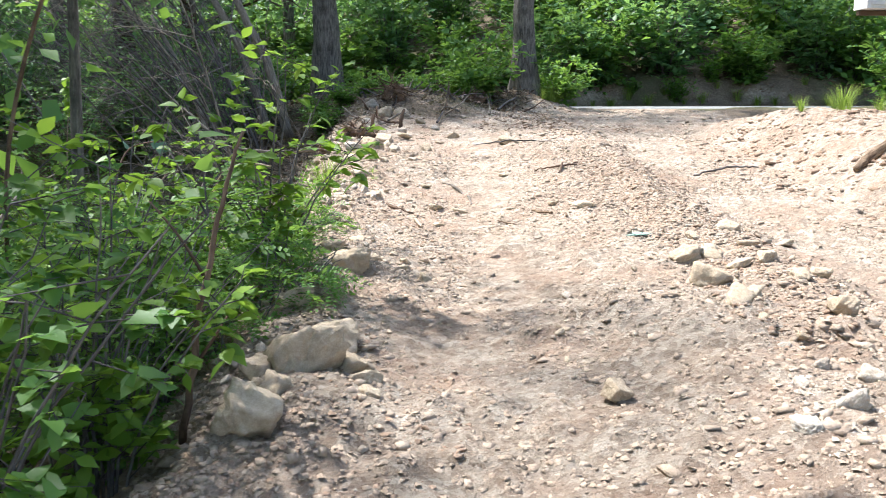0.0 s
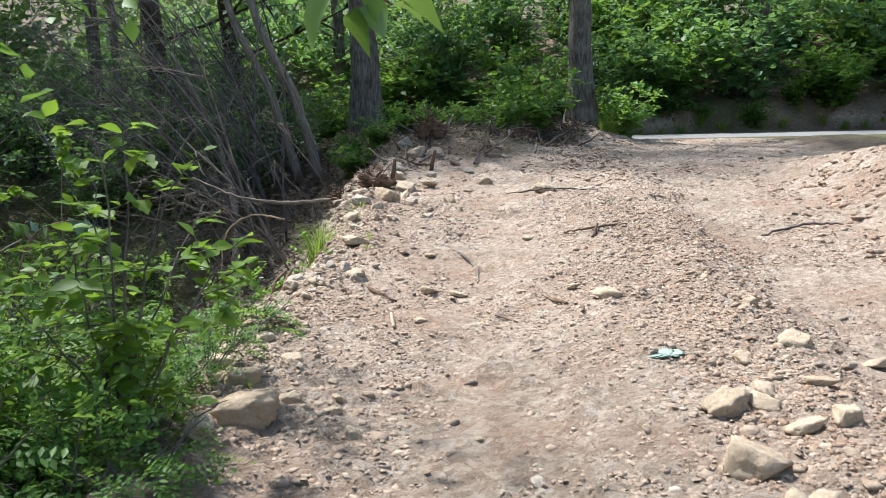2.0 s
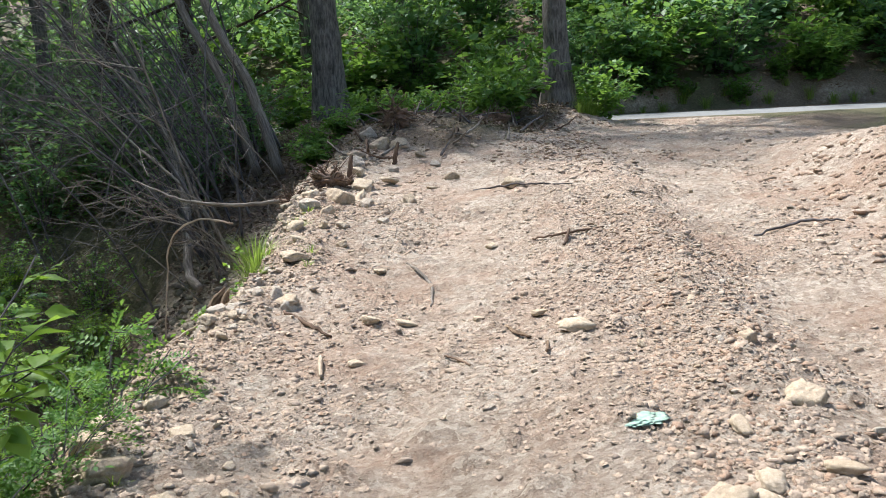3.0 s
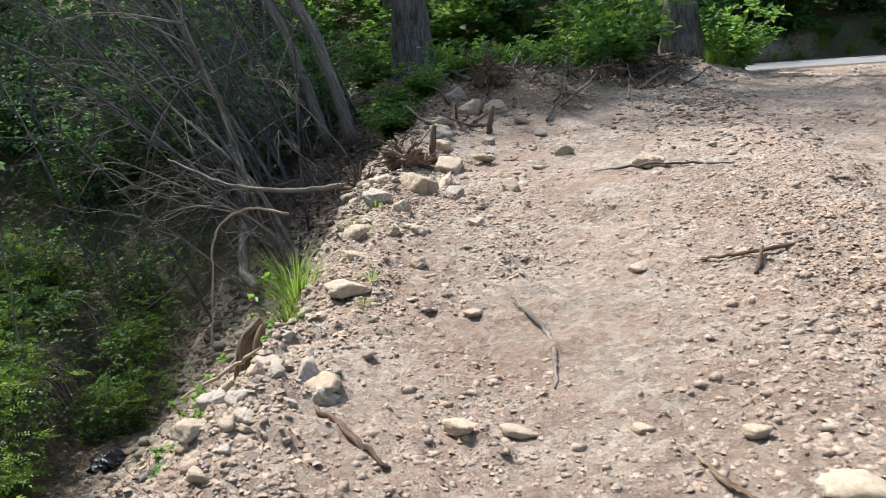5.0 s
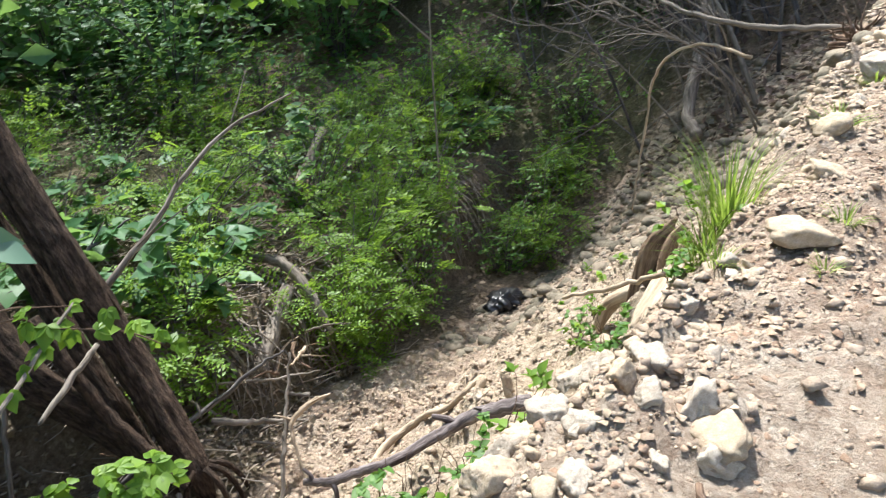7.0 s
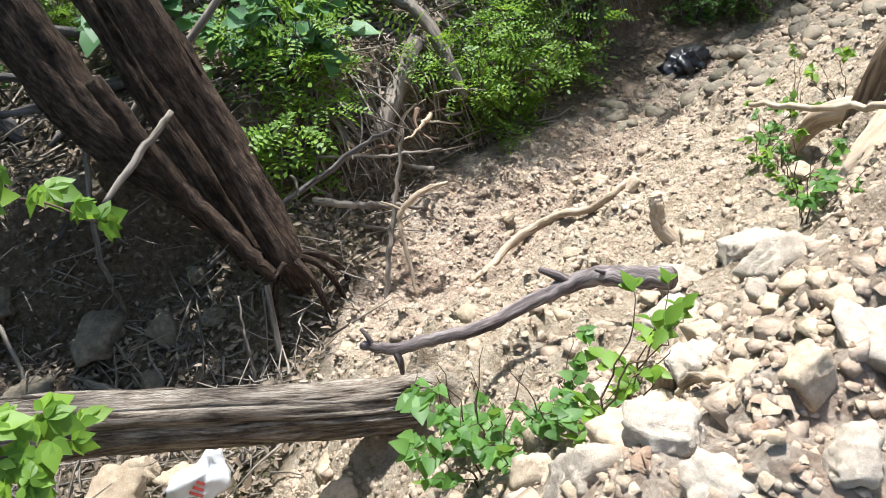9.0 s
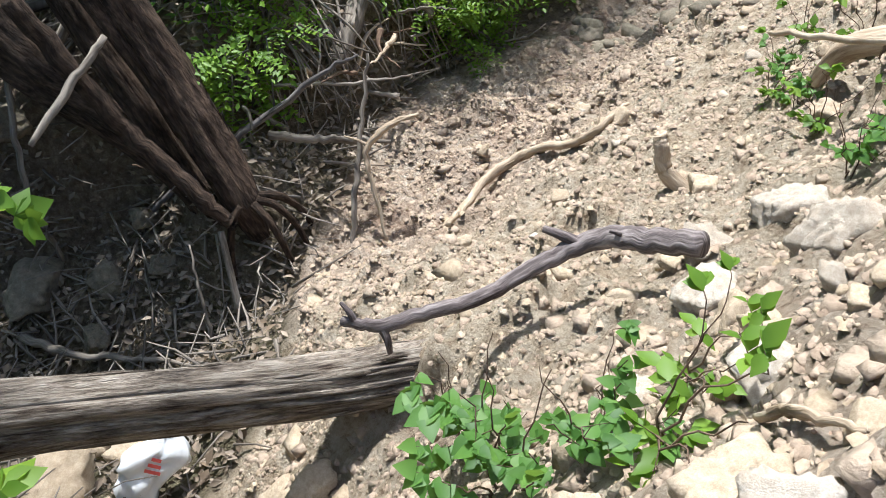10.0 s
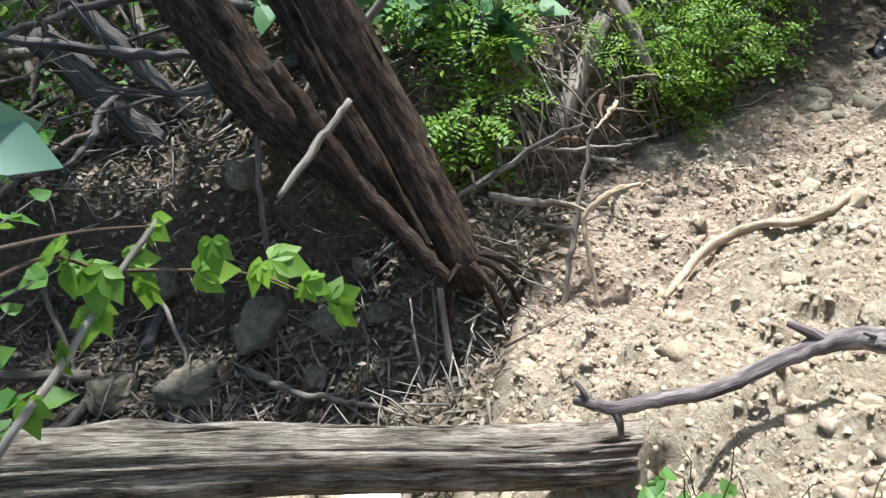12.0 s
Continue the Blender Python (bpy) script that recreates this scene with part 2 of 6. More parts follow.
def smooth(a, b, x):
    u = np.clip((x - a) / (b - a), 0, 1)
    return u * u * (3 - 2 * u)


def bump(x, middle, width):
    return np.exp(-((x - middle) / width) ** 2)


def lip(y):
    """x of the drive's crumbling left edge."""
    line = np.interp(y, (-12, 0, 3.4, 4.5, 5.6, 7, 8.7, 9.8, 11, 13.5, 17.5, 20, 24), (-1.0, -0.85, -0.85, -0.98, -1.04, -1.12, -1.08, -1.2, -1.35, -1.65, -1.8, -2.4, -4.0))
    return line + 0.32 * fbm(np.asarray(y, float) * 1.3, np.asarray(y, float) * 0 + 4.2, 3, 88)


def gully(y):
    """x and z of the gully's bed."""
    ys = (-12, 5, 6, 7, 8, 9, 10, 11, 12.5, 14, 15.5, 17, 20, 23)
    return (np.interp(y, ys, (-6, -6, -5.9, -5.5, -4.6, -4.15, -4.05, -4.35, -4.7, -5.0, -5.2, -5.5, -6, -6)),
            np.interp(y, ys, (-1.6, -1.7, -1.9, -2.15, -2.15, -1.72, -1.86, -1.97, -2.13, -2.18, -1.5, -0.45, 0.7, 0.95)))


def road_middle(x):
    return 24.6 + 0.22 * np.maximum(0, 1.5 - x) + 0.004 * np.maximum(0, x) ** 2


def lay(x, y):
    """Height of the ground without its small relief."""
    edge = lip(y)
    base = np.interp(y, (-12, 0, 3, 5.5, 8.4, 9.4, 10.5, 13.5, 17, 21), (-0.3, 0.08, 0.22, 0.3, 0.36, 0.41, 0.5, 0.71, 0.85, 0.93))
    tracks = -0.06 * bump(x, 0.2, 0.4) + 0.1 * bump(x, 1.35, 0.4) + 0.14 * bump(x, 2.0, 0.35) - 0.05 * bump(x, 2.75, 0.45)
    drive = base + tracks * (1 - smooth(11, 16, y)) + 0.55 * smooth(3.75, 5.1, x) * (1 - smooth(12, 17, y)) + 0.02 * np.maximum(0, x - 5)
    drive = drive + 0.08 * bump(x, edge + 0.3, 0.28) * smooth(2, 4, y)
    drive = drive + 0.5 * bump(x, -0.7, 1.5) * bump(y, 18.3, 2.0) + 0.45 * bump(x, 1.6, 1.0) * bump(y, 21.3, 0.9)
    middle, bed = gully(y)
    u = np.clip((edge - x) / (edge - middle - 0.45), 0, 1)
    v = np.maximum(0, middle - 0.45 - x)
    down = bed - drive
    down = down * (u + 0.7 * u * (1 - u) ** 2)
    ground = drive + down + (0.75 * smooth(0, 0.5, v) * (1 - smooth(14, 17, y)) * smooth(4.5, 7, y) + 0.05 * v + 0.2 * smooth(0.4, 3, v))
    ground = ground - 0.38 * bump(x, -2.65, 0.7) * bump(y, 8.05, 0.6) + 0.14 * bump(x, -2.28, 0.22) * bump(y, 8.98, 0.2) - 0.16 * bump(x, -2.3, 0.12) * bump(y, 8.72, 0.1) + 0.3 * bump(x, -4.35, 0.4) * bump(y, 9.2, 0.4) + 0.45 * bump(x, -2.7, 1.0) * bump(y, 20.4, 1.2)
    # the road and the cut bank behind it
    across = y - road_middle(x)
    flat = smooth(-3.0, -2.0, across)
    ground = ground * (1 - flat) + 0.95 * flat
    behind = np.maximum(0, across - 2.1)
    ground = ground + 0.85 * smooth(0.1, 1.0, behind) + 0.36 * np.maximum(0, behind - 1.0)
    return ground


def worked(x, y):
    """1 on the graded rubble of drive and slope, 0 on the old forest floor."""
    middle, _ = gully(y)
    wob = 0.5 * fbm(x * 1.3, y * 1.3, 3, 40)
    left = smooth(-0.55, -0.25, x - middle + wob + 0.45 * smooth(10.8, 12.0, y))
    hollow = np.interp(y, (5.4, 6, 7.5, 8.5, 8.8, 9.2, 9.6, 10.2), (-1.2, -2.5, -2.9, -3.1, -3.35, -3.75, -4.0, -4.6))
    left = left * smooth(-0.2, 0.15, x - hollow + wob * 0.6)
    left = np.where(y > 16.3, smooth(-0.6, 0.0, x - lip(y) + wob), left)
    left = np.where(y < 5.5, np.maximum(smooth(-0.7, -0.1, x - lip(y) + wob), 0), left)
    right = 1 - smooth(5.2, 6.4, x + wob)
    far = 1 - smooth(-2.6, -2.0, y - road_middle(x) + wob)
    debris = smooth(-0.5, 0.6, 0.3 + (y - 15.5) * 0.33 - x + 1.5 * wob) * smooth(15.0, 16.5, y + wob)
    cut = bump(y - road_middle(x), 2.6, 0.4) * smooth(1.0, 3.0, x) * (0.7 * value_noise(x * 1.2, y * 2.0, 52))
    return np.maximum(left * right * far * (1 - 0.75 * debris), cut)


def ground_z(x, y):
    x, y = np.asarray(x, float), np.asarray(y, float)
    w = worked(x, y)
    slope = smooth(0.05, 0.5, lip(y) - x) * w
    rough = (0.05 + 0.10 * slope) * fbm(x * 2.3, y * 2.3, 3, 3) + (0.03 + 0.06 * slope) * fbm(x * 6, y * 6, 4, 11) * (0.35 + 0.65 * w)
    lumps = np.maximum(0, value_noise(x * 8.5, y * 8.5, 61) - 0.55) * np.maximum(0, value_noise(x * 2.1 + 5, y * 2.1, 62) - 0.2)
    edge_zone = bump(x, lip(y) - 0.1, 0.55) * w
    rut = bump(x, 0.25, 0.4) + bump(x, 2.8, 0.5)
    billow = np.abs(fbm(x * 5.2 + 3, y * 5.2, 3, 65)) * 2
    rough = rough + (0.035 * (1 - 0.6 * np.minimum(rut, 1)) + 0.07 * np.maximum(slope, 0.7 * edge_zone)) * (billow - 0.25) * w
    rough = rough + lumps * (0.2 + 0.3 * np.maximum(slope, edge_zone)) * w + (0.032 + 0.035 * np.maximum(slope, 0.6 * edge_zone)) * np.maximum(0, value_noise(x * 15, y * 15, 63) - 0.45) * w + 0.12 * edge_zone * fbm(x * 3.4, y * 3.4, 3, 64)
    wild = (1 - w) * 0.25 * fbm(x * 0.7, y * 0.7, 3, 21)
    on_road = 1 - smooth(1.9, 2.5, np.abs(y - road_middle(x)))
    return lay(x, y) + (rough + wild) * (1 - on_road)
# ---- mesh helpers ----
rng = np.random.default_rng(7)


class Geo:
    """Gathers triangles and quads, then becomes one mesh."""

    def __init__(self):
        self.v, self.t, self.q, self.uv, self.n = [], [], [], [], 0

    def add(self, v, tris=None, quads=None, uv=None):
        v = np.asarray(v, float).reshape(-1, 3)
        if tris is not None:
            self.t.append(np.asarray(tris).reshape(-1, 3) + self.n)
        if quads is not None:
            self.q.append(np.asarray(quads).reshape(-1, 4) + self.n)
        self.uv.append(v if uv is None else uv)
        self.v.append(v)
        self.n += len(v)

    def mesh(self, name, material, smooth_faces=False, fibre=False):
        me = bpy.data.meshes.new(name)
        v = np.concatenate(self.v)
        t = np.concatenate(self.t) if self.t else np.zeros((0, 3), int)
        q = np.concatenate(self.q) if self.q else np.zeros((0, 4), int)
        loops = np.concatenate([t.ravel(), q.ravel()])
        starts = np.concatenate([np.arange(len(t)) * 3, len(t) * 3 + np.arange(len(q)) * 4])
        me.vertices.add(len(v))
        me.vertices.foreach_set("co", v.ravel())
        me.loops.add(len(loops))
        me.loops.foreach_set("vertex_index", loops.astype(np.int32))
        me.polygons.add(len(starts))
        me.polygons.foreach_set("loop_start", starts.astype(np.int32))
        me.update(calc_edges=True)
        if smooth_faces:
            me.polygons.foreach_set("use_smooth", np.ones(len(starts), bool))
        if fibre:
            uv = np.concatenate(self.uv)[:, :2]
            layer = me.uv_layers.new(name="fibre")
            layer.data.foreach_set("uv", uv[loops].astype(np.float32).ravel())
        me.materials.append(material)
        me.validate()
        return me


def thing(name, label, category, place=(0, 0, 0), group="", kind=""):
    ob = new(name)
    ob.empty_display_size = 0.05
    ob.location = place
    return tagged(ob, label, category, group, kind)


def part(name, me, parent, label=""):
    """One mesh as a part, given in world metres relative to its thing's base."""
    ob = new(name, me)
    ob.parent = parent
    return tagged(ob, label) if label else ob


def single(name, me, label, category, place=(0, 0, 0), group="", kind=""):
    ob = new(name, me)
    ob.location = place
    return tagged(ob, label, category, group, kind)


def spline(points, steps):
    """A smooth line through the points (Catmull-Rom), with any number of columns."""
    p = np.asarray(points, float)
    p = np.vstack([2 * p[0] - p[1], p, 2 * p[-1] - p[-2]])
    out = []
    for k in range(1, len(p) - 2):
        for u in np.linspace(0, 1, steps, endpoint=False):
            a, b, c, d = p[k - 1:k + 3]
            out.append(0.5 * (2 * b + (c - a) * u + (2 * a - 5 * b + 4 * c - d) * u ** 2 + (3 * b - a - 3 * c + d) * u ** 3))
    return np.vstack([out, p[-2]])


def tube(geo, line, radii, sides=8, ridges=0.0, bumps=0.0, cap=True, seed=0):
    """A round or ridged bar along a line; radii: one for each point of the line, or two ends."""
    p = np.asarray(line, float)
    n = len(p)
    r = np.interp(np.linspace(0, 1, n), np.linspace(0, 1, len(radii)), radii)
    d = np.gradient(p, axis=0)
    d /= np.linalg.norm(d, axis=1)[:, None] + 1e-9
    ref = np.array([0, 0, 1.0]) if abs(d[0, 2]) < 0.8 else np.array([1.0, 0, 0])
    a = np.cross(d, ref)
    a /= np.linalg.norm(a, axis=1)[:, None] + 1e-9
    b = np.cross(d, a)
    ang = np.linspace(0, 2 * np.pi, sides, endpoint=False)
    length = np.concatenate([[0], np.cumsum(np.linalg.norm(np.diff(p, axis=0), axis=1))])
    A, L = np.meshgrid(ang, length)
    R = r[:, None] * np.ones_like(A)
    if ridges:
        R = R * (1 + ridges * (value_noise(A * sides / 6.3 * 0.9 + seed, L * 1.3 + seed * 3.7, 5) - 0.5) * 2)
    if bumps:
        R = R * (1 + bumps * (value_noise(np.cos(A) * 2 + seed + 50, L * 6 + np.sin(A) * 2, 6) - 0.5) * 2)
    v = p[:, None] + R[..., None] * (np.cos(A)[..., None] * a[:, None] + np.sin(A)[..., None] * b[:, None])
    i = np.arange(n - 1)[:, None] * sides
    j = np.arange(sides)[None]
    k = (j + 1) % sides
    quads = np.stack([i + j, i + k, i + sides + k, i + sides + j], -1).reshape(-1, 4)
    u = np.stack([np.abs(A / np.pi - 1) * np.maximum(r[:, None], 0.01) * 3.14 + seed * 0.37, L + seed * 1.7, 0 * A], -1)
    v, u = v.reshape(-1, 3), u.reshape(-1, 3)
    tris = None
    if cap:
        v = np.vstack([v, p[0], p[-1]])
        u = np.vstack([u, u[0], u[-1]])
        m = n * sides
        jj, kk = np.arange(sides), (np.arange(sides) + 1) % sides
        tris = np.vstack([np.stack([kk, jj, np.full(sides, m)], -1), np.stack([jj + m - sides, kk + m - sides, np.full(sides, m + 1)], -1)])
    geo.add(v, tris, quads, u)


def turned(v):
    return v / (np.linalg.norm(v, axis=-1, keepdims=True) + 1e-9)


LEAF_SHAPES = {
    # outline across (right half) against length, then one fold along the middle
    "oval": [(0.0, 0.0), (0.28, 0.3), (0.3, 0.55), (0.0, 1.0)],
    "heart": [(0.0, 0.04), (0.42, 0.12), (0.36, 0.5), (0.0, 1.0)],
    "slim": [(0.0, 0.0), (0.16, 0.35), (0.13, 0.65), (0.0, 1.0)],
}


def leaves(geo, at, along, up, size, shape="oval", fold=0.25, droop=0.2):
    """Many leaves at once: where each begins, the way it points, its upper side and its length."""
    at, along = np.asarray(at, float), turned(np.asarray(along, float))
    n = len(at)
    side = turned(np.cross(along, up))
    top = np.cross(side, along)
    size = np.broadcast_to(size, (n,))[:, None]
    (_, y0), (x1, y1), (x2, y2), (_, y3) = LEAF_SHAPES[shape]
    def pt(x, y, z):
        return at + size * (x * side + y * along + (z - droop * y * y) * top)
    v = np.stack([pt(0, y0, 0), pt(x1, y1, fold * x1), pt(x2, y2, fold * x2), pt(0, y3, 0), pt(-x2, y2, fold * x2), pt(-x1, y1, fold * x1), pt(0, 0.45, 0)], 1)
    f = np.array([[0, 1, 6], [1, 2, 6], [2, 3, 6], [3, 4, 6], [4, 5, 6], [5, 0, 6]])
    idx = np.arange(n)[:, None, None] * 7 + f[None]
    geo.add(v.reshape(-1, 3), idx.reshape(-1, 3))


def far_leaves(geo, at, along, up, size, width=0.32):
    """Two folded triangles a leaf."""
    at, along = np.asarray(at, float), turned(np.asarray(along, float))
    n = len(at)
    side = turned(np.cross(along, up))
    top = np.cross(side, along)
    size = np.broadcast_to(size, (n,))[:, None]
    v = np.stack([at, at + size * (0.5 * along + width * side + 0.1 * top), at + size * along, at + size * (0.5 * along - width * side + 0.1 * top)], 1)
    idx = np.arange(n)[:, None, None] * 4 + np.array([[0, 1, 2], [0, 2, 3]])[None]
    geo.add(v.reshape(-1, 3), idx.reshape(-1, 3))


def pinnate(geo, start, way, up, length, pairs=5, leaflet=0.05):
    """Feathered leaves: pairs of leaflets along a stalk and one at its end."""
    n = len(start)
    way = turned(way)
    side = turned(np.cross(way, up))
    top = np.cross(side, way)
    length = np.broadcast_to(length, (n,))
    pos, dirs, sizes = [], [], []
    for k in range(pairs):
        u = 0.3 + 0.7 * k / pairs
        base = start + way * (length * u)[:, None] - top * (0.25 * length * u * u)[:, None]
        for s in (-1, 1):
            pos.append(base)
            dirs.append(way * 0.35 + s * side + 0.1 * rng.normal(size=(n, 3)))
            sizes.append(leaflet * length / 0.25 * rng.uniform(0.75, 1.15, n))
    pos.append(start + way * length[:, None] - top * (0.25 * length)[:, None])
    dirs.append(way - 0.4 * top)
    sizes.append(leaflet * length / 0.25)
    pos, dirs, sizes = np.concatenate(pos), np.concatenate(dirs), np.concatenate(sizes)
    ups = np.tile(top, (2 * pairs + 1, 1)) + 0.25 * rng.normal(size=(len(pos), 3))
    far_leaves(geo, pos, dirs, ups, sizes, 0.26)


def ball(level):
    """A geodesic ball: directions and triangles."""
    g = (1 + 5 ** 0.5) / 2
    v = [(-1, g, 0), (1, g, 0), (-1, -g, 0), (1, -g, 0), (0, -1, g), (0, 1, g), (0, -1, -g), (0, 1, -g), (g, 0, -1), (g, 0, 1), (-g, 0, -1), (-g, 0, 1)]
    f = "0 11 5 0 5 1 0 1 7 0 7 10 0 10 11 1 5 9 5 11 4 11 10 2 10 7 6 7 1 8 3 9 4 3 4 2 3 2 6 3 6 8 3 8 9 4 9 5 2 4 11 6 2 10 8 6 7 9 8 1"
    f = np.array(f.split(), int).reshape(-1, 3)
    v = turned(np.array(v, float))
    for _ in range(level):
        mid, vs, fs = {}, list(v), []
        def half(a, b):
            key = (min(a, b), max(a, b))
            if key not in mid:
                mid[key] = len(vs)
                vs.append(turned(vs[a] + vs[b]))
            return mid[key]
        for a, b, c in f:
            ab, bc, ca = half(a, b), half(b, c), half(c, a)
            fs += [(a, ab, ca), (b, bc, ab), (c, ca, bc), (ab, bc, ca)]
        v, f = np.array(vs), np.array(fs)
    return v, f


BALLS = [ball(k) for k in range(4)]


def rock_points(level, r, cuts=5, rough=0.04):
    """An angular, unevenly broken stone about 1 across: a ball cut by planes."""
    d, f = BALLS[level]
    nrm = np.vstack([turned(np.vstack([np.eye(3), -np.eye(3)]) + r.normal(size=(6, 3)) * 0.22), turned(r.normal(size=(cuts, 3)))])
    off = np.concatenate([r.uniform(0.3, 0.5, 6), r.uniform(0.36, 0.56, cuts)])
    dots = d @ nrm.T
    reach = np.where(dots > 0.05, off / np.maximum(dots, 0.05), 9)
    rad = np.minimum(reach.min(1), 0.75)
    if level > 1:
        rad = rad * (1 + rough * (value_noise(d[:, 0] * 3.5 + 9, d[:, 1] * 5 + d[:, 2] * 4, int(r.integers(99))) - 0.5) * 2)
        rad = rad * (1 + 0.5 * rough * (value_noise(d[:, 0] * 13 + 9, d[:, 1] * 13 + d[:, 2] * 11, 7) - 0.5) * 2)
    return d * rad[:, None], f


def shard(r):
    """A rough six-sided chip of stone: 12 triangles."""
    v = np.array([(x, y, z) for x in (-0.5, 0.5) for y in (-0.5, 0.5) for z in (-0.5, 0.5)])
    v = v * r.uniform(0.75, 1.1, 3) + r.normal(size=(8, 3)) * 0.17
    v[v[:, 2] > 0, :2] *= r.uniform(0.35, 0.9)
    v = v * np.array([1.1, r.uniform(0.75, 1.0), r.uniform(0.5, 0.8)])
    f = np.array([[0, 1, 3], [0, 3, 2], [4, 6, 7], [4, 7, 5], [0, 4, 5], [0, 5, 1], [2, 3, 7], [2, 7, 6], [0, 2, 6], [0, 6, 4], [1, 5, 7], [1, 7, 3]])
    return v, f


def crumb(r):
    """A broken crumb with a short ridge, open below: 7 triangles."""
    a = np.arange(5) * 1.257 + r.normal(size=5) * 0.25
    base = np.stack([np.cos(a) * 0.5, np.sin(a) * 0.42, np.full(5, -0.22)], -1) * r.uniform(0.75, 1.15, (5, 1))
    ridge = np.array([(0.22, 0.0, 0.34), (-0.2, 0.0, 0.28)]) + r.normal(size=(2, 3)) * (0.08, 0.12, 0.08)
    near = (base[:, 0] < 0).astype(int) + 5
    f = []
    for i in range(5):
        j = (i + 1) % 5
        f.append((i, j, near[i]))
        if near[i] != near[j]:
            f.append((j, near[j], near[i]))
    return np.vstack([base, ridge]), np.array(f)


# ---- ground and road ----
def steps(*stretches):
    """Grid lines: (from, to, step) one after another."""
    out = [np.arange(a, b - 1e-6, s) for a, b, s in stretches]
    return np.concatenate(out)


def growing(start, end, first, factor=1.25):
    out, x, s = [], start, first
    while abs(x) < abs(end):
        out.append(x)
        x += s * (1 if end > start else -1)
        s *= factor
    return np.array(out + [end])


def build_ground():
    gx = np.concatenate([growing(-9, -160, 0.5)[::-1], steps((-9 + 0.12, -5.6, 0.12), (-5.6, 3.6, 0.032), (3.6, 5.6, 0.05), (5.6, 7, 0.12)), growing(7, 160, 0.4)])
    gy = np.concatenate([growing(-1, -160, 0.5)[::-1], steps((-0.9, 1.6, 0.1), (1.6, 12.6, 0.032), (12.6, 22, 0.11), (22, 30, 0.2)), growing(30, 170, 0.5)])
    X, Y = np.meshgrid(gx, gy)
    Z = ground_z(X, Y)
    g = Geo()
    w, h = len(gx), len(gy)
    i = np.arange(h - 1)[:, None] * w + np.arange(w - 1)[None]
    g.add(np.stack([X, Y, Z], -1), None, np.stack([i, i + 1, i + w + 1, i + w], -1))
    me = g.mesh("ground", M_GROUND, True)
    for name, values in (("worked", worked(X, Y)), ("sunlit_fill", smooth(-0.1, 0.5, lip(Y) - X + 0.5 * fbm(X * 2, Y * 2, 3, 33)) * smooth(5, 7.5, Y) * smooth(0.5, 1.2, X - gully(Y)[0])), ("green", smooth(0.35, 0.6, value_noise(X * 0.5, Y * 0.5, 77)) * (1 - worked(X, Y)) * (1 - bump(X, -5, 1.8) * bump(Y, 8.6, 2.4)))):
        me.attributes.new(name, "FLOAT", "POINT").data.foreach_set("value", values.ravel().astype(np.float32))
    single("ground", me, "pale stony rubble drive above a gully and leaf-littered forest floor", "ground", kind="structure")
    rx = np.arange(-40, 60, 0.5)
    g = Geo()
    side = np.linspace(-2.0, 2.0, 9)
    RX, S = np.meshgrid(rx, side)
    ragged = 0.25 * (value_noise(RX * 0.8, S * 0 + 3, 8) - 0.5) * (np.abs(S) > 1.9)
    RY = road_middle(RX) + S + ragged
    RZ = 0.975 - 0.012 * S ** 2
    i = np.arange(len(side) - 1)[:, None] * len(rx) + np.arange(len(rx) - 1)[None]
    g.add(np.stack([RX, RY, RZ], -1), None, np.stack([i, i + 1, i + len(rx) + 1, i + len(rx)], -1))
    single("road", g.mesh("road", M_ASPHALT, True), "pale grey worn asphalt lane behind the drive", "road", kind="structure")


build_ground()


def rest(x, y, dz=0.0):
    return (x, y, float(ground_z(x, y)) + dz)


# ---- trees ----
def crown_geo(r, tips, spread, count, size):
    """Leaves in loose clumps round the ends of limbs."""
    g = Geo()
    tips = np.asarray(tips)
    k = r.integers(0, len(tips), count)
    at = tips[k] + r.normal(size=(count, 3)) * np.array([spread, spread, spread * 0.6])
    far_leaves(g, at, r.normal(size=(count, 3)) + (0, 0, -0.3), r.normal(size=(count, 3)) * 0.6 + (0, 0, 1), size * r.uniform(0.7, 1.3, count))
    return g


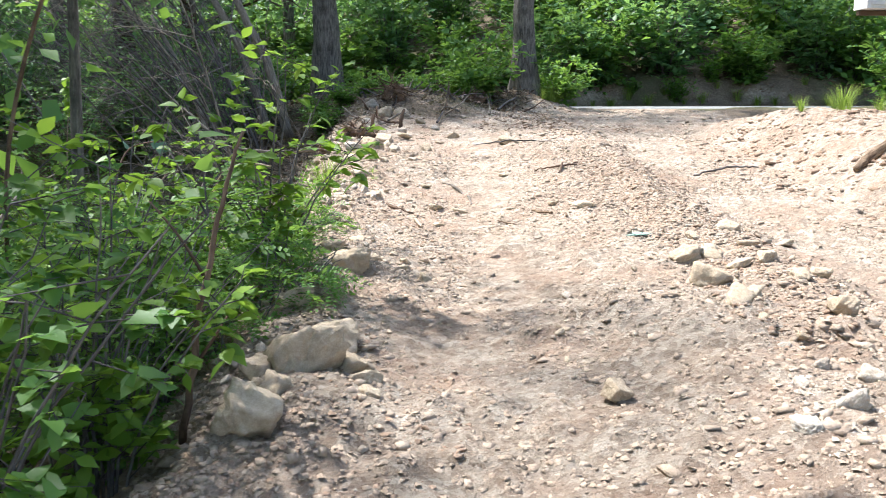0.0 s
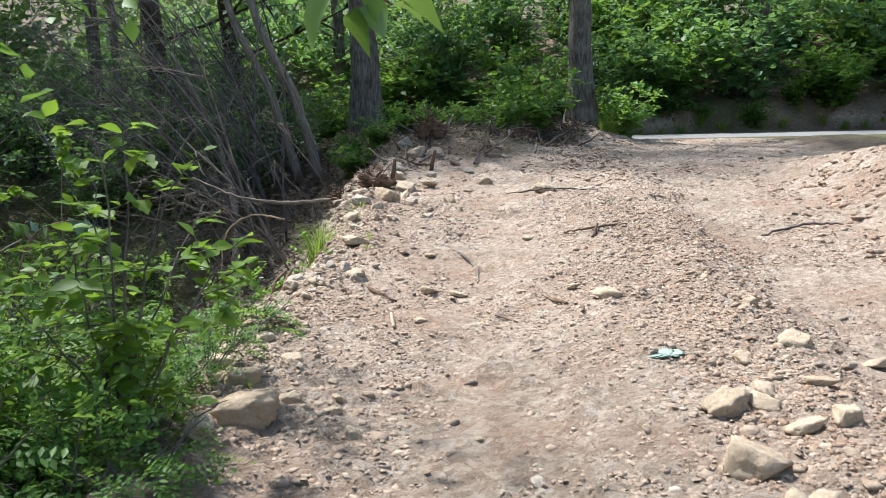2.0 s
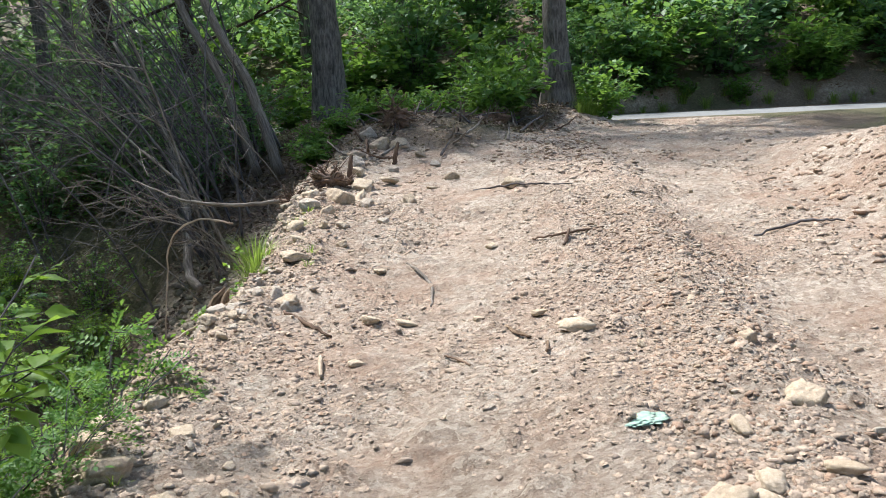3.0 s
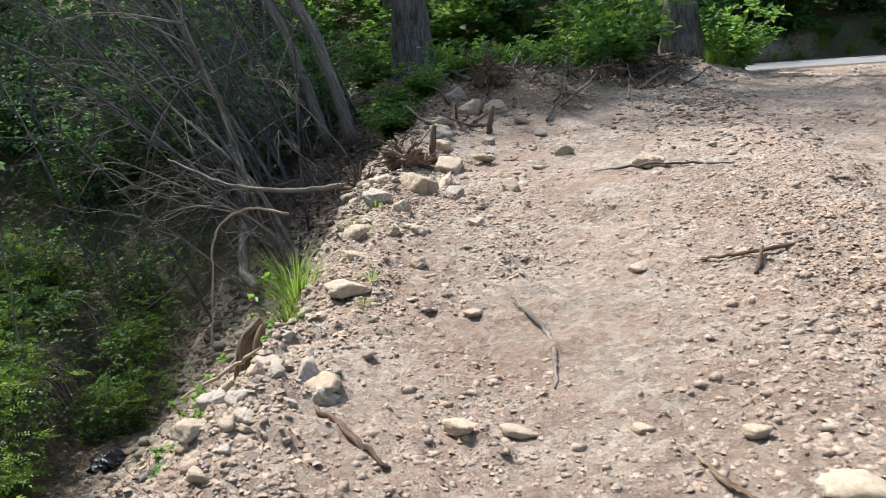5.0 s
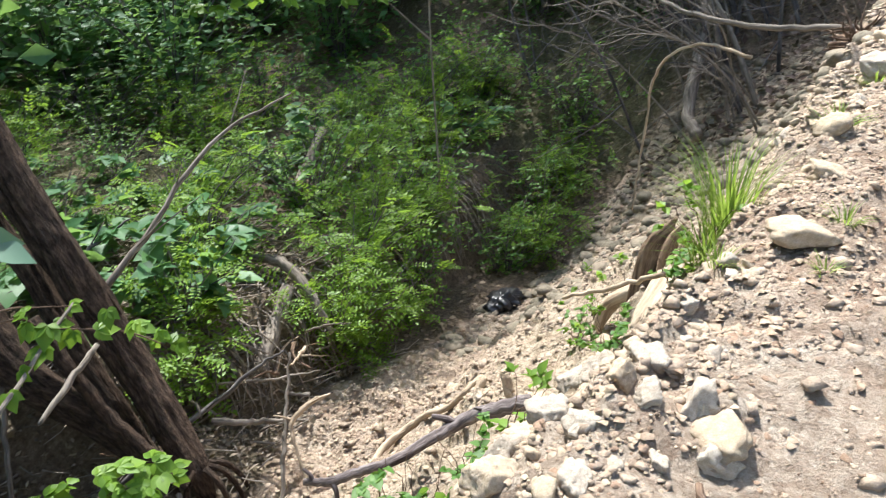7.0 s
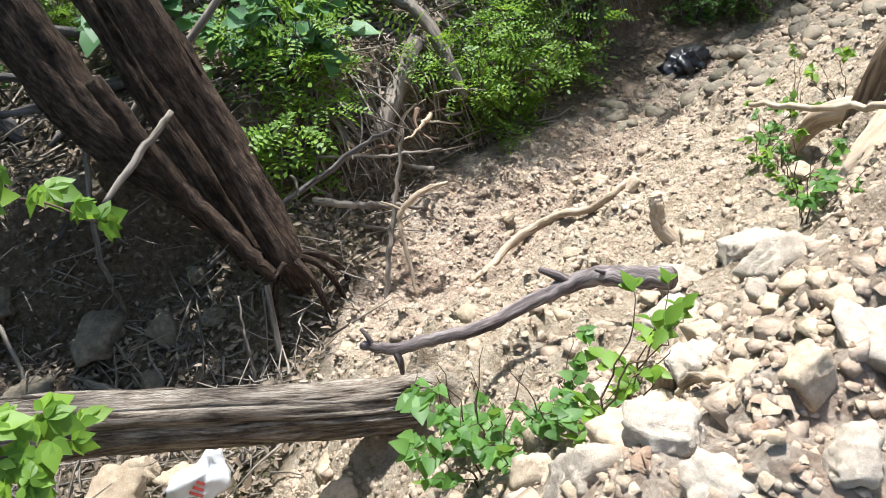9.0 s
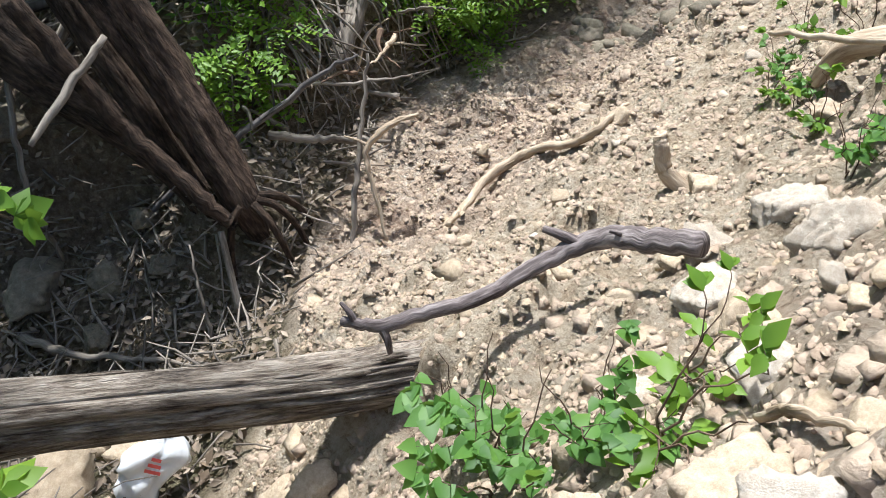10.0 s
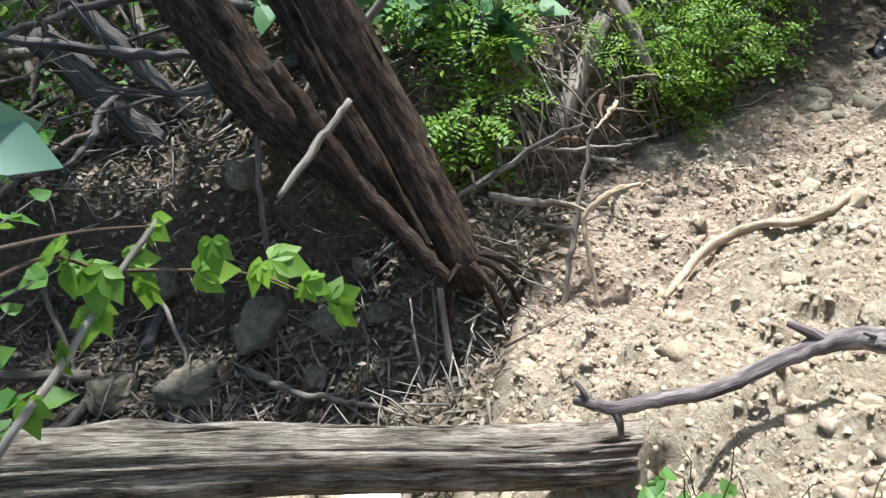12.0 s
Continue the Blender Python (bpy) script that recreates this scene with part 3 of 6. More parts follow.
def tree(place, height, radius, lean=(0, 0), bark=None, leaf=None, label="", crown_from=0.4, seed=1, count=2600, leaf_size=0.24, flare=1.5, low=0):
    r = np.random.default_rng(seed)
    ob = thing("tree", label, "tree", place, "forest trees")
    line = [(0, 0, -0.3), (0, 0, 0.25)]
    for u in (0.15, 0.35, 0.6, 0.85, 1.0):
        line.append((lean[0] * u * height + r.normal() * 0.1 * u, lean[1] * u * height + r.normal() * 0.1 * u, u * height))
    line = spline(line, 9)
    hz = np.clip(line[:, 2] / height, 0, 1)
    rad = radius * (1 - 0.8 * hz) * (1 + (flare - 1) * np.exp(-np.maximum(line[:, 2], 0) / (radius * 1.8)))
    g = Geo()
    tube(g, line, rad, 20, 0.09, 0.05, seed=seed)
    part("trunk", g.mesh("trunk", bark, True, True), ob)
    tips = []
    n = 15
    for k in range(n):
        u = crown_from + (0.97 - crown_from) * k / n
        b = line[int(u * (len(line) - 1))]
        a = k * 2.4 + r.normal() * 0.4
        reach = height * (0.3 - 0.2 * u) * r.uniform(0.8, 1.2)
        d = np.array([math.cos(a), math.sin(a), 0.45])
        p = spline([b, b + d * reach * 0.5 + (0, 0, -0.1), b + d * reach + r.normal(size=3) * 0.2], 5)
        g = Geo()
        tube(g, p, (radius * 0.28 * (1.1 - u), 0.015), 6)
        tips += [p[5], p[7], p[-1]]
        for s in range(3):
            q = p[4 + 2 * s]
            e = q + (d * 0.4 + r.normal(size=3) * 0.5) * reach * 0.45
            tube(g, [q, (q + e) / 2 + (0, 0, 0.05), e], (0.03, 0.008), 4)
            tips.append(e)
        part("limb", g.mesh("limb", bark, True, True), ob)
    part("crown", crown_geo(r, tips, height * 0.055, count, leaf_size).mesh("crown", leaf), ob, "loose leafy crown")
    if low:
        g = Geo()
        zz = r.uniform(0.5, 4, low)
        at = np.stack([lean[0] * zz, lean[1] * zz, zz], -1) + r.normal(size=(low, 3)) * radius * 0.6
        far_leaves(g, at, r.normal(size=(low, 3)), r.normal(size=(low, 3)) + (0, 0, 1), 0.07)
        part("climbing_vine", g.mesh("climbing_vine", M_LEAF), ob, "green vine leaves on the trunk")
    return ob


tree((-2.68, 20.4, float(ground_z(-2.68, 20.4))), 13, 0.3, (-0.03, 0.02), M_GREY_BARK, M_LEAF, "tall hardwood with furrowed grey bark beside the debris bank", seed=3, flare=1.35)
tree((1.82, 21.7, float(ground_z(1.82, 21.7))), 14, 0.27, (-0.01, 0.02), M_GREY_BARK, M_LEAF, "tall dark-barked hardwood at the road's edge", seed=4, flare=1.6, crown_from=0.45)
forest_a = tree(rest(-13.5, 23.5), 12, 0.17, (0.02, 0.02), M_GREY_BARK, M_LEAF_DARK, "slim shaded forest tree", seed=5, crown_from=0.3)
forest_b = tree(rest(-6.8, 24.5), 14, 0.22, (-0.03, 0.0), M_BARK, M_LEAF_DARK, "brown-barked forest tree in deep shade", seed=6, crown_from=0.35)
forest_c = tree(rest(7.5, 29.5), 13, 0.16, (0.02, -0.02), M_GREY_BARK, M_LEAF, "slim tree on the wooded hillside", seed=7, crown_from=0.45, count=1700, leaf_size=0.24)
# Two trees outside the view, added so their crowns shade the edge shrubs.
tree(rest(-3.7, 4.6), 7, 0.08, (0.02, 0.0), M_GREY_BARK, M_LEAF, "unseen slim young hardwood added to shade the edge shrubs", seed=9, crown_from=0.42, count=1500, leaf_size=0.16)
tree(rest(-3.3, 3.8), 6, 0.07, (0.0, 0.02), M_GREY_BARK, M_LEAF, "unseen slim young hardwood added to shade the edge shrubs", seed=10, crown_from=0.4, count=1500, leaf_size=0.16)
r = np.random.default_rng(21)
# (-9, 7.5), (-11.4, 9.4) and (-13.5, 18.5) are unseen, added to cast shade.
FOREST = [(-17.5, 10), (-7.4, 21.2), (-9.5, 22.5), (-17, 21), (-19, 15), (-11, 27), (-5, 29), (-17, 26), (-2.5, 31), (4.0, 33), (11, 31.5), (19, 34), (22, 27), (-20, 6), (-13.5, 4), (-9, 7.5), (-11.4, 9.4), (-10.5, -1),
          (-7, -6), (10.5, 3), (13, 10), (12, -5), (3, -12), (-4, -13), (17, 18), (-16, -6), (-13.5, 18.5)]
for k, (x, y) in enumerate(FOREST):
    s = r.uniform(0.85, 1.2)
    copy_thing((forest_a, forest_b, forest_c)[k % 3], Matrix.LocRotScale(Vector(rest(x, y)), Euler((0, 0, r.uniform(0, 6))), Vector((s, s, s))))


# ---- shrubs ----
def shrub(name, label, place, height, spread, stems, per_stem, leaf, kind="oval", size=0.07, seed=1, upright=0.5, category="shrub", group="", stem_radius=0.008, low=0.25, stem_mat=None, coarse=False):
    """Arching stems from one foot, with twigs and leaves along them."""
    r = np.random.default_rng(seed)
    ob = thing(name, label, category, place, group)
    at, way = [], []
    for s in range(stems):
        gs = Geo()
        a = s * 2.4 + r.normal() * 0.5
        out = spread * math.sqrt(r.uniform(0.05, 1))
        h = height * r.uniform(0.6, 1.05) * (1 - 0.25 * out / spread)
        d = np.array([math.cos(a), math.sin(a), 0])
        foot = d * min(0.12, spread * 0.15) * r.uniform(0, 1) + (0, 0, -0.08)
        p = spline([foot, foot + d * out * (1 - upright) * 0.5 + (0, 0, h * 0.55), d * out + (0, 0, h)], 3 if coarse else 5)
        p[2:] += r.normal(size=(len(p) - 2, 3)) * 0.008
        tube(gs, p, (stem_radius, stem_radius * 0.3), 3 if coarse else 5, cap=False, seed=s)
        tw = max(2, int(per_stem / 6))
        for _ in range(tw):
            b = p[int(len(p) * r.uniform(low, 0.98))]
            e = b + turned(r.normal(size=3) * (1, 1, 0.45) + d * 0.3 + (0, 0, 0.25)) * spread * r.uniform(0.18, 0.5)
            if not coarse:
                tube(gs, [b, e], (stem_radius * 0.4, stem_radius * 0.15), 3, cap=False)
            u = r.uniform(0.15, 1.0, max(3, per_stem // tw))[:, None]
            at.append(b + (e - b) * u)
            way.append(np.tile(e - b, (len(u), 1)) / np.linalg.norm(e - b) * 0.6 + r.normal(size=(len(u), 3)) * (0.8, 0.8, 0.25))
        part("stem", gs.mesh("stem", stem_mat or M_DARK_TWIG, True, True), ob)
    at, way = np.concatenate(at), np.concatenate(way)
    n = len(at)
    up = r.normal(size=(n, 3)) * 0.35 + (0, 0, 1)
    g = Geo()
    if kind == "pinnate":
        pinnate(g, at, way, up, size * r.uniform(0.7, 1.25, n), 5)
    elif kind == "far":
        far_leaves(g, at, way, up, size * r.uniform(0.6, 1.3, n))
    else:
        leaves(g, at, way, up, size * r.uniform(0.6, 1.3, n), kind)
    part("foliage", g.mesh("foliage", leaf), ob)
    return ob


def spread_copies(ob, spots, seed, lo=0.8, hi=1.25):
    r = np.random.default_rng(seed)
    for x, y in spots:
        s = r.uniform(lo, hi)
        copy_thing(ob, Matrix.LocRotScale(Vector(rest(x, y)), Euler((0, 0, r.uniform(0, 6.28))), Vector((s, s, s * r.uniform(0.85, 1.15)))))


# undergrowth of the far hillside and of the thicket
under_a = shrub("shrub", "dense deep green undergrowth shrub in forest shade", rest(4.5, 27.5), 2.2, 1.5, 16, 120, M_LEAF_DARK, "far", 0.17, 31, group="hillside undergrowth", stem_radius=0.015, low=0.08, coarse=True)
under_b = shrub("shrub", "broad-leaved green undergrowth shrub", rest(9.0, 27.9), 1.7, 1.3, 14, 120, M_LEAF, "far", 0.19, 32, group="hillside undergrowth", stem_radius=0.012, low=0.08, coarse=True)
under_c = shrub("shrub", "small-leaved dark thicket shrub", rest(-7.2, 17.5), 2.4, 1.4, 18, 140, M_LEAF_DARK, "far", 0.1, 33, group="hillside undergrowth", stem_radius=0.015, low=0.08, coarse=True)
r = np.random.default_rng(5)
hill = [(x + r.normal() * 0.5, float(road_middle(x)) + 3.1 + row * 2.1 + r.normal() * 0.35) for row in range(5) for x in np.arange(-14 - row, 24 + 2 * row, 2.1 + 0.35 * row)]
low_bank = [(x + r.normal() * 0.4, float(road_middle(x)) + 2.75 + r.normal() * 0.15) for x in np.arange(-8, 22, 1.0) if r.uniform() < 0.7]
spread_copies(under_b, low_bank, 45, 0.22, 0.45)
spread_copies(under_a, hill[0::2], 41, 0.8, 1.5)
spread_copies(under_b, hill[1::2], 42, 0.8, 1.6)
left = [(-6.5 + r.normal() * 0.5 - k * 1.7, y + r.normal() * 0.6) for k in range(4) for y in np.arange(15.5 - k * 1.5, 24, 2.3)]
left = [(x, y) for x, y in left if y > 17.2 or x < -9.0]
spread_copies(under_c, left, 43, 0.8, 1.3)
spread_copies(under_a, [(-15, 21), (-17, 23), (-13.5, 20.5), (-18, 20), (-19.5, 24), (-16, 25), (-20, 27), (-22, 22), (-13, 24), (-12, 26.5), (-24, 26), (-18, 29)], 48, 1.4, 2.3)
spread_copies(under_c, [(-4.6, 18.0), (-5.4, 17.7), (-4.0, 19.3), (-6.0, 18.6), (-5.0, 19.4)], 50, 0.7, 1.0)
spread_copies(under_b, [(-2.0, 17.9), (-2.3, 17.0), (-1.75, 18.8), (-2.6, 18.4)], 49, 0.28, 0.42)
spread_copies(under_a, [(-10.5, 10.2), (-11.5, 12.5), (-12.5, 14.8), (-11.0, 8.0), (-13.5, 10.8), (-14.5, 13.0), (-14.0, 17.0), (-10.8, 5.5), (-13.0, 7.5), (-15.5, 15.2), (-16.5, 18.0), (-9.5, 3.0), (-12.0, 1.5)], 46, 0.9, 1.5)
spread_copies(under_b, [(-8.5, 5.0), (-6.5, 3.2), (-5.2, 1.0), (-7.5, 0.5), (-4.5, -1.0), (-3.2, 0.8), (-6.8, 6.6), (-3.8, 2.6), (-9.8, 7.0), (6.8, 6.0), (7.4, 9.5), (8.0, 13.5), (7.2, 2.0), (8.5, 17.0)], 47, 0.5, 0.9)
spread_copies(under_b, [(-4.6, 20.5), (-3.9, 22.5), (-1.2, 21.8), (0.3, 21.6), (0.6, 20.6), (-0.6, 20.9), (-5.5, 22.5), (2.6, 22.0)], 44, 0.45, 0.8)
# ---- leaning cedar over the gully ----
def leaning_tree():
    ob = thing("leaning_tree", "leaning dark brown three-stemmed cedar undercut by the gully", "tree", (-4.02, 9.03, -1.5))
    stems = (([(0.04, 0.0, -0.1), (-0.04, 0.0, 0.08), (-0.22, 0.01, 0.3), (-0.53, -0.02, 0.73), (-0.81, -0.09, 1.24), (-1.07, -0.16, 1.75), (-1.35, -0.24, 2.4), (-2.2, -0.55, 4.8), (-2.5, -0.6, 7.5)], (0.05, 0.085, 0.105, 0.115, 0.118, 0.118, 0.115, 0.09, 0.05), 2),
             ([(-0.16, -0.05, -0.1), (-0.34, -0.09, 0.06), (-0.56, -0.12, 0.34), (-0.8, -0.16, 0.7), (-1.08, -0.2, 1.2), (-1.36, -0.3, 1.75), (-2.3, -0.7, 4.5), (-2.9, -1.1, 7.0)], (0.05, 0.065, 0.07, 0.07, 0.07, 0.065, 0.05, 0.03), 3),
             ([(-0.3, -0.08, -0.3), (-0.42, -0.11, 0.02), (-0.72, -0.25, 0.33), (-1.14, -0.45, 0.7), (-1.48, -0.55, 1.2), (-1.74, -0.62, 1.8), (-2.6, -1.0, 4.5), (-3.3, -1.3, 8.0)], (0.05, 0.06, 0.085, 0.135, 0.16, 0.16, 0.12, 0.05), 4))
    tips = []
    for line, rad, seed in stems:
        g = Geo()
        p = spline(line, 14)
        tube(g, p, rad, 48, 0.16, 0.1, seed=seed)
        part("trunk", g.mesh("trunk", M_BARK, False, True), ob, "fluted shaggy brown bark")
        b = np.random.default_rng(seed + 30)
        radius = np.interp(np.linspace(0, 1, len(p)), np.linspace(0, 1, len(rad)), rad)
        for k in range(40 if rad[3] > 0.1 else 14):
            i, n, a = b.integers(14, 76), b.integers(4, 12), b.uniform(0, 6.28)
            out = np.array([math.cos(a) * 0.85, math.sin(a), -math.cos(a) * 0.1 + 0.3 * math.cos(a)])
            strip = [p[min(j, len(p) - 1)] + out * (radius[min(j, len(p) - 1)] * 0.98 + lift) for j, lift in ((i, 0.012 * b.uniform()), (i + n // 2, 0.003), (i + n, 0.0))]
            g = Geo()
            tube(g, strip, (0.004, 0.011, 0.003), 4, seed=k)
            part("bark_strip", g.mesh("bark_strip", M_BARK, False, True), ob)
        tips += [p[-1], p[-5], p[-9]]
    g = Geo()
    r = np.random.default_rng(12)
    ends = []
    for t in tips:
        for _ in range(4):
            g = Geo()
            e = t + r.normal(size=3) * (1.3, 1.3, 0.5)
            tube(g, [t, (t + e) / 2 + (0, 0, 0.15), e], (0.03, 0.008), 5)
            ends.append(e)
            part("limb", g.mesh("limb", M_BARK, True, True), ob)
    part("crown", crown_geo(r, ends, 0.5, 1100, 0.15).mesh("crown", M_LEAF_DARK), ob, "loose dark green crown")
    for k, (dx, dy) in enumerate(((0.16, 0.2), (0.24, 0.05), (0.08, 0.3), (0.05, -0.2))):
        g = Geo()
        tube(g, spline([(dx * 0.2, dy * 0.2, 0.12), (dx * 0.55, dy * 0.55, 0.06), (dx * 0.85, dy * 0.85, -0.12), (dx, dy, -0.45)], 5), (0.022, 0.018, 0.01), 8, 0.15, seed=k)
        part("root", g.mesh("root", M_BARK, True, True), ob)


leaning_tree()


def stick(name, label, points, radii, material, category="stick", sides=8, knots=0.1, side_twigs=(), group="", seed=0, ridges=0.06):
    """A branch or root: one bent bar with its twigs, in world metres."""
    o = np.array(points[0], float)
    g = Geo()
    p = spline(np.array(points) - o, 8)
    if len(p) > 12:
        p[1:-1] += np.random.default_rng(seed + 5).normal(size=(len(p) - 2, 3)) * min(0.006, 0.14 * np.linalg.norm(p[-1] - p[0]) / len(p))
    tube(g, p, radii, sides, ridges, knots, seed=seed)
    if side_twigs:
        ob = thing(name, label, category, tuple(o), group)
        part("main_limb", g.mesh("main_limb", material, True, True), ob)
    for u, way, rad in side_twigs:
        b = p[int(u * (len(p) - 1))]
        w = np.array(way)
        g = Geo()
        tube(g, spline([b, b + w * 0.5 + (0.01, 0, 0.01), b + w], 4), (rad, rad * 0.5), 6, 0, 0.1)
        part("side_twig", g.mesh("side_twig", material, True, True), ob)
    if side_twigs:
        return ob
    return single(name, g.mesh(name, material, True, True), label, category, tuple(o), group)


stick("dead_pole", "thin broken brown cedar pole leaning on the tree", [(-3.98, 8.93, -1.45), (-4.035, 8.888, -1.363), (-4.255, 8.79, -1.129), (-4.45, 8.69, -0.834), (-4.627, 8.564, -0.353)], (0.03, 0.036, 0.042, 0.045, 0.042), M_BARK, sides=14, seed=5, ridges=0.14)
stick("dead_branch", "short grey dead branch crossing the leaning pole", [(-4.323, 8.334, -0.8), (-4.4, 8.58, -0.69), (-4.498, 8.831, -0.6)], (0.012, 0.023, 0.016), M_DEAD, sides=12, seed=6, ridges=0.14)
# Dark bark on the next three paints in the hollow's shade.
stick("fallen_tree", "grey dead trunk leaning across the dark hollow", [(-6.75, 7.85, -0.15), (-6.237, 8.156, -0.818), (-5.807, 8.346, -1.172), (-5.3, 8.53, -1.5)], (0.06, 0.055, 0.05, 0.045), M_DARK_TWIG, "trunk", 14, 0.1, side_twigs=((0.3, (0.3, 0.4, 0.1), 0.014), (0.55, (0.1, -0.4, 0.3), 0.012)), seed=61, ridges=0.14)
stick("fallen_tree", "thick rotten brown trunk lying in the dark hollow", [(-6.7, 7.75, -0.7), (-6.05, 8.05, -1.197), (-5.802, 8.226, -1.4), (-5.4, 8.6, -1.62)], (0.1, 0.1, 0.09, 0.06), M_DARK_TWIG, "trunk", 16, 0.1, seed=62, ridges=0.16)
stick("dead_branch", "grey dead branch crossing the dark hollow", [(-6.1, 7.3, -0.2), (-5.802, 8.04, -0.56), (-5.639, 8.641, -0.757)], (0.02, 0.03, 0.02), M_DARK_TWIG, "branch", 9, 0.2, side_twigs=((0.5, (0.1, -0.1, 0.4), 0.009), (0.7, (-0.1, 0.1, -0.35), 0.008)), seed=63)
stick("dead_branch", "upright thin dead branch in the dark hollow", [(-5.4, 8.6, -0.55), (-5.234, 8.539, -0.899), (-4.95, 8.32, -1.4), (-4.9, 8.3, -1.9)], (0.012, 0.016, 0.017, 0.015), M_DEAD, "branch", 8, 0.2, side_twigs=((0.3, (-0.2, -0.3, 0.1), 0.006),), seed=64)


# ---- the fallen log and the wood on the slope ----
def fallen_log():
    ob = thing("fallen_log", "weathered grey-brown cedar log with a hollow end, spanning the hollow", "log", (-2.42, 8.9, -0.95))
    g = Geo()
    p = spline([(0.04, 0.1, -0.06), (-0.14, -0.34, 0.04), (-0.4, -0.95, 0.27), (-0.68, -1.6, 0.47), (-1.08, -2.5, 0.68), (-1.5, -3.4, 0.82)], 16)
    tube(g, p, (0.084, 0.094, 0.1, 0.105, 0.105, 0.1), 72, 0.24, 0.1, cap=False, seed=8)
    part("trunk", g.mesh("trunk", M_LOG, False, True), ob)
    g = Geo()
    tube(g, p[:12], (0.066, 0.05), 20, 0.15, 0.1, cap=False, seed=3)
    part("hollow", g.mesh("hollow", M_BARK, True, True), ob, "dark rotten core")
    r = np.random.default_rng(3)
    for k in range(46):
        g = Geo()
        i = int(r.uniform(2, len(p) - 4))
        a = r.uniform(0, 6.28)
        d = np.array([math.cos(a) * 0.93, -math.cos(a) * 0.35, math.sin(a)])
        b = p[i] + d * 0.098
        n = r.integers(3, 9)
        e = p[min(i + n, len(p) - 1)] + d * (0.101 + 0.01 * r.uniform())
        tube(g, [b, (b + e) / 2 + d * 0.004, e], (0.004, 0.009, 0.002), 4, seed=k)
        part("bark_strip", g.mesh("bark_strip", M_LOG, True, True), ob)
    for k in range(10):
        g = Geo()
        a = k * 0.63
        b = np.array([0.075 * math.cos(a), 0.01, 0.075 * math.sin(a)])
        e = b + (0.03 * r.normal(), 0.1 + 0.06 * r.normal(), -0.05 - 0.12 * r.uniform())
        tube(g, spline([b, (b + e) / 2 + r.normal(size=3) * 0.03, e], 4), (0.009, 0.003), 5)
        part("torn_root", g.mesh("torn_root", M_ROOT, True, True), ob)
    g = Geo()
    tube(g, spline([(-0.35, -0.8, 0.17), (-0.33, -0.76, 0.19), (-0.29, -0.72, 0.17)], 4), (0.02, 0.012), 6, 0, 0.3)
    part("knot", g.mesh("knot", M_PALE_WOOD, True, True), ob, "pale splintered knot")


fallen_log()
stick("bare_branch", "purplish grey bare branch resting on the slope", [(-2.426, 8.574, -0.479), (-2.337, 8.641, -0.48), (-2.285, 8.752, -0.48), (-2.228, 8.904, -0.494), (-2.199, 9.088, -0.491), (-2.164, 9.219, -0.475), (-2.081, 9.29, -0.42), (-1.945, 9.295, -0.34), (-1.801, 9.312, -0.26)],
      (0.015, 0.021, 0.021, 0.023, 0.026, 0.03, 0.034, 0.034), M_BRANCH, sides=14, knots=0.07, side_twigs=((0.13, (0.04, -0.01, -0.075), 0.016), (0.06, (-0.055, 0.0, 0.04), 0.013), (0.66, (-0.1, -0.05, 0.035), 0.022), (0.8, (-0.03, -0.03, 0.03), 0.012)))
stick("pale_root", "pale stripped root lying across the gully slope", [(-3.31, 9.662, -1.49), (-3.58, 10.02, -1.77), (-3.66, 10.23, -1.79), (-3.62, 10.42, -1.74), (-3.432, 10.43, -1.56), (-3.28, 10.46, -1.47), (-3.13, 10.45, -1.31), (-3.12, 10.56, -1.27), (-3.2, 10.78, -1.36)], (0.014, 0.024, 0.026, 0.024, 0.022, 0.02, 0.017, 0.008), M_PALE_WOOD, sides=10, knots=0.2, side_twigs=((0.3, (0.05, 0.12, 0.04), 0.006), (0.75, (-0.06, 0.1, 0.05), 0.005)))
stick("root_stub", "short broken pale root stub standing in rubble", [(-2.22, 10.03, -0.9), (-2.344, 9.986, -0.83), (-2.399, 9.977, -0.78), (-2.43, 9.99, -0.71), (-2.45, 10.0, -0.67)], (0.036, 0.034, 0.032, 0.03, 0.026), M_PALE_WOOD, sides=14, knots=0.12, ridges=0.12)
stick("upright_root", "thin grey root standing against the bank", [(-3.75, 9.38, -1.8), (-3.88, 9.55, -1.55), (-3.99, 9.7, -1.34), (-4.13, 9.9, -1.05)], (0.016, 0.014, 0.013, 0.008), M_DEAD, knots=0.3, side_twigs=((0.5, (0.05, 0.16, 0.03), 0.007), (0.6, (-0.1, -0.12, -0.02), 0.006)), seed=2)
stick("pale_root", "pale hanging root on the bank", [(-3.64, 9.53, -1.74), (-3.8, 9.6, -1.53), (-3.9, 9.66, -1.38), (-3.88, 9.81, -1.3), (-3.82, 9.94, -1.28)], (0.007, 0.012, 0.015, 0.016, 0.01), M_PALE_WOOD, knots=0.3, side_twigs=((0.55, (-0.12, -0.05, 0.02), 0.01), (0.7, (0.08, 0.1, 0.06), 0.007)), seed=3)
stick("cut_log", "short grey sawn log lying on the leafy bank", [(-4.713, 10.057, -1.482), (-4.907, 10.442, -1.252), (-5.032, 10.675, -1.127)], (0.06, 0.06, 0.055), M_DEAD, "log", 18, 0.06)
stick("dead_branch", "grey dead branch on the far bank", [(-6.28, 11.803, -1.033), (-6.504, 12.263, -0.86), (-6.724, 12.726, -0.622)], (0.06, 0.055, 0.05), M_DEAD, "branch", 8, 0.15)
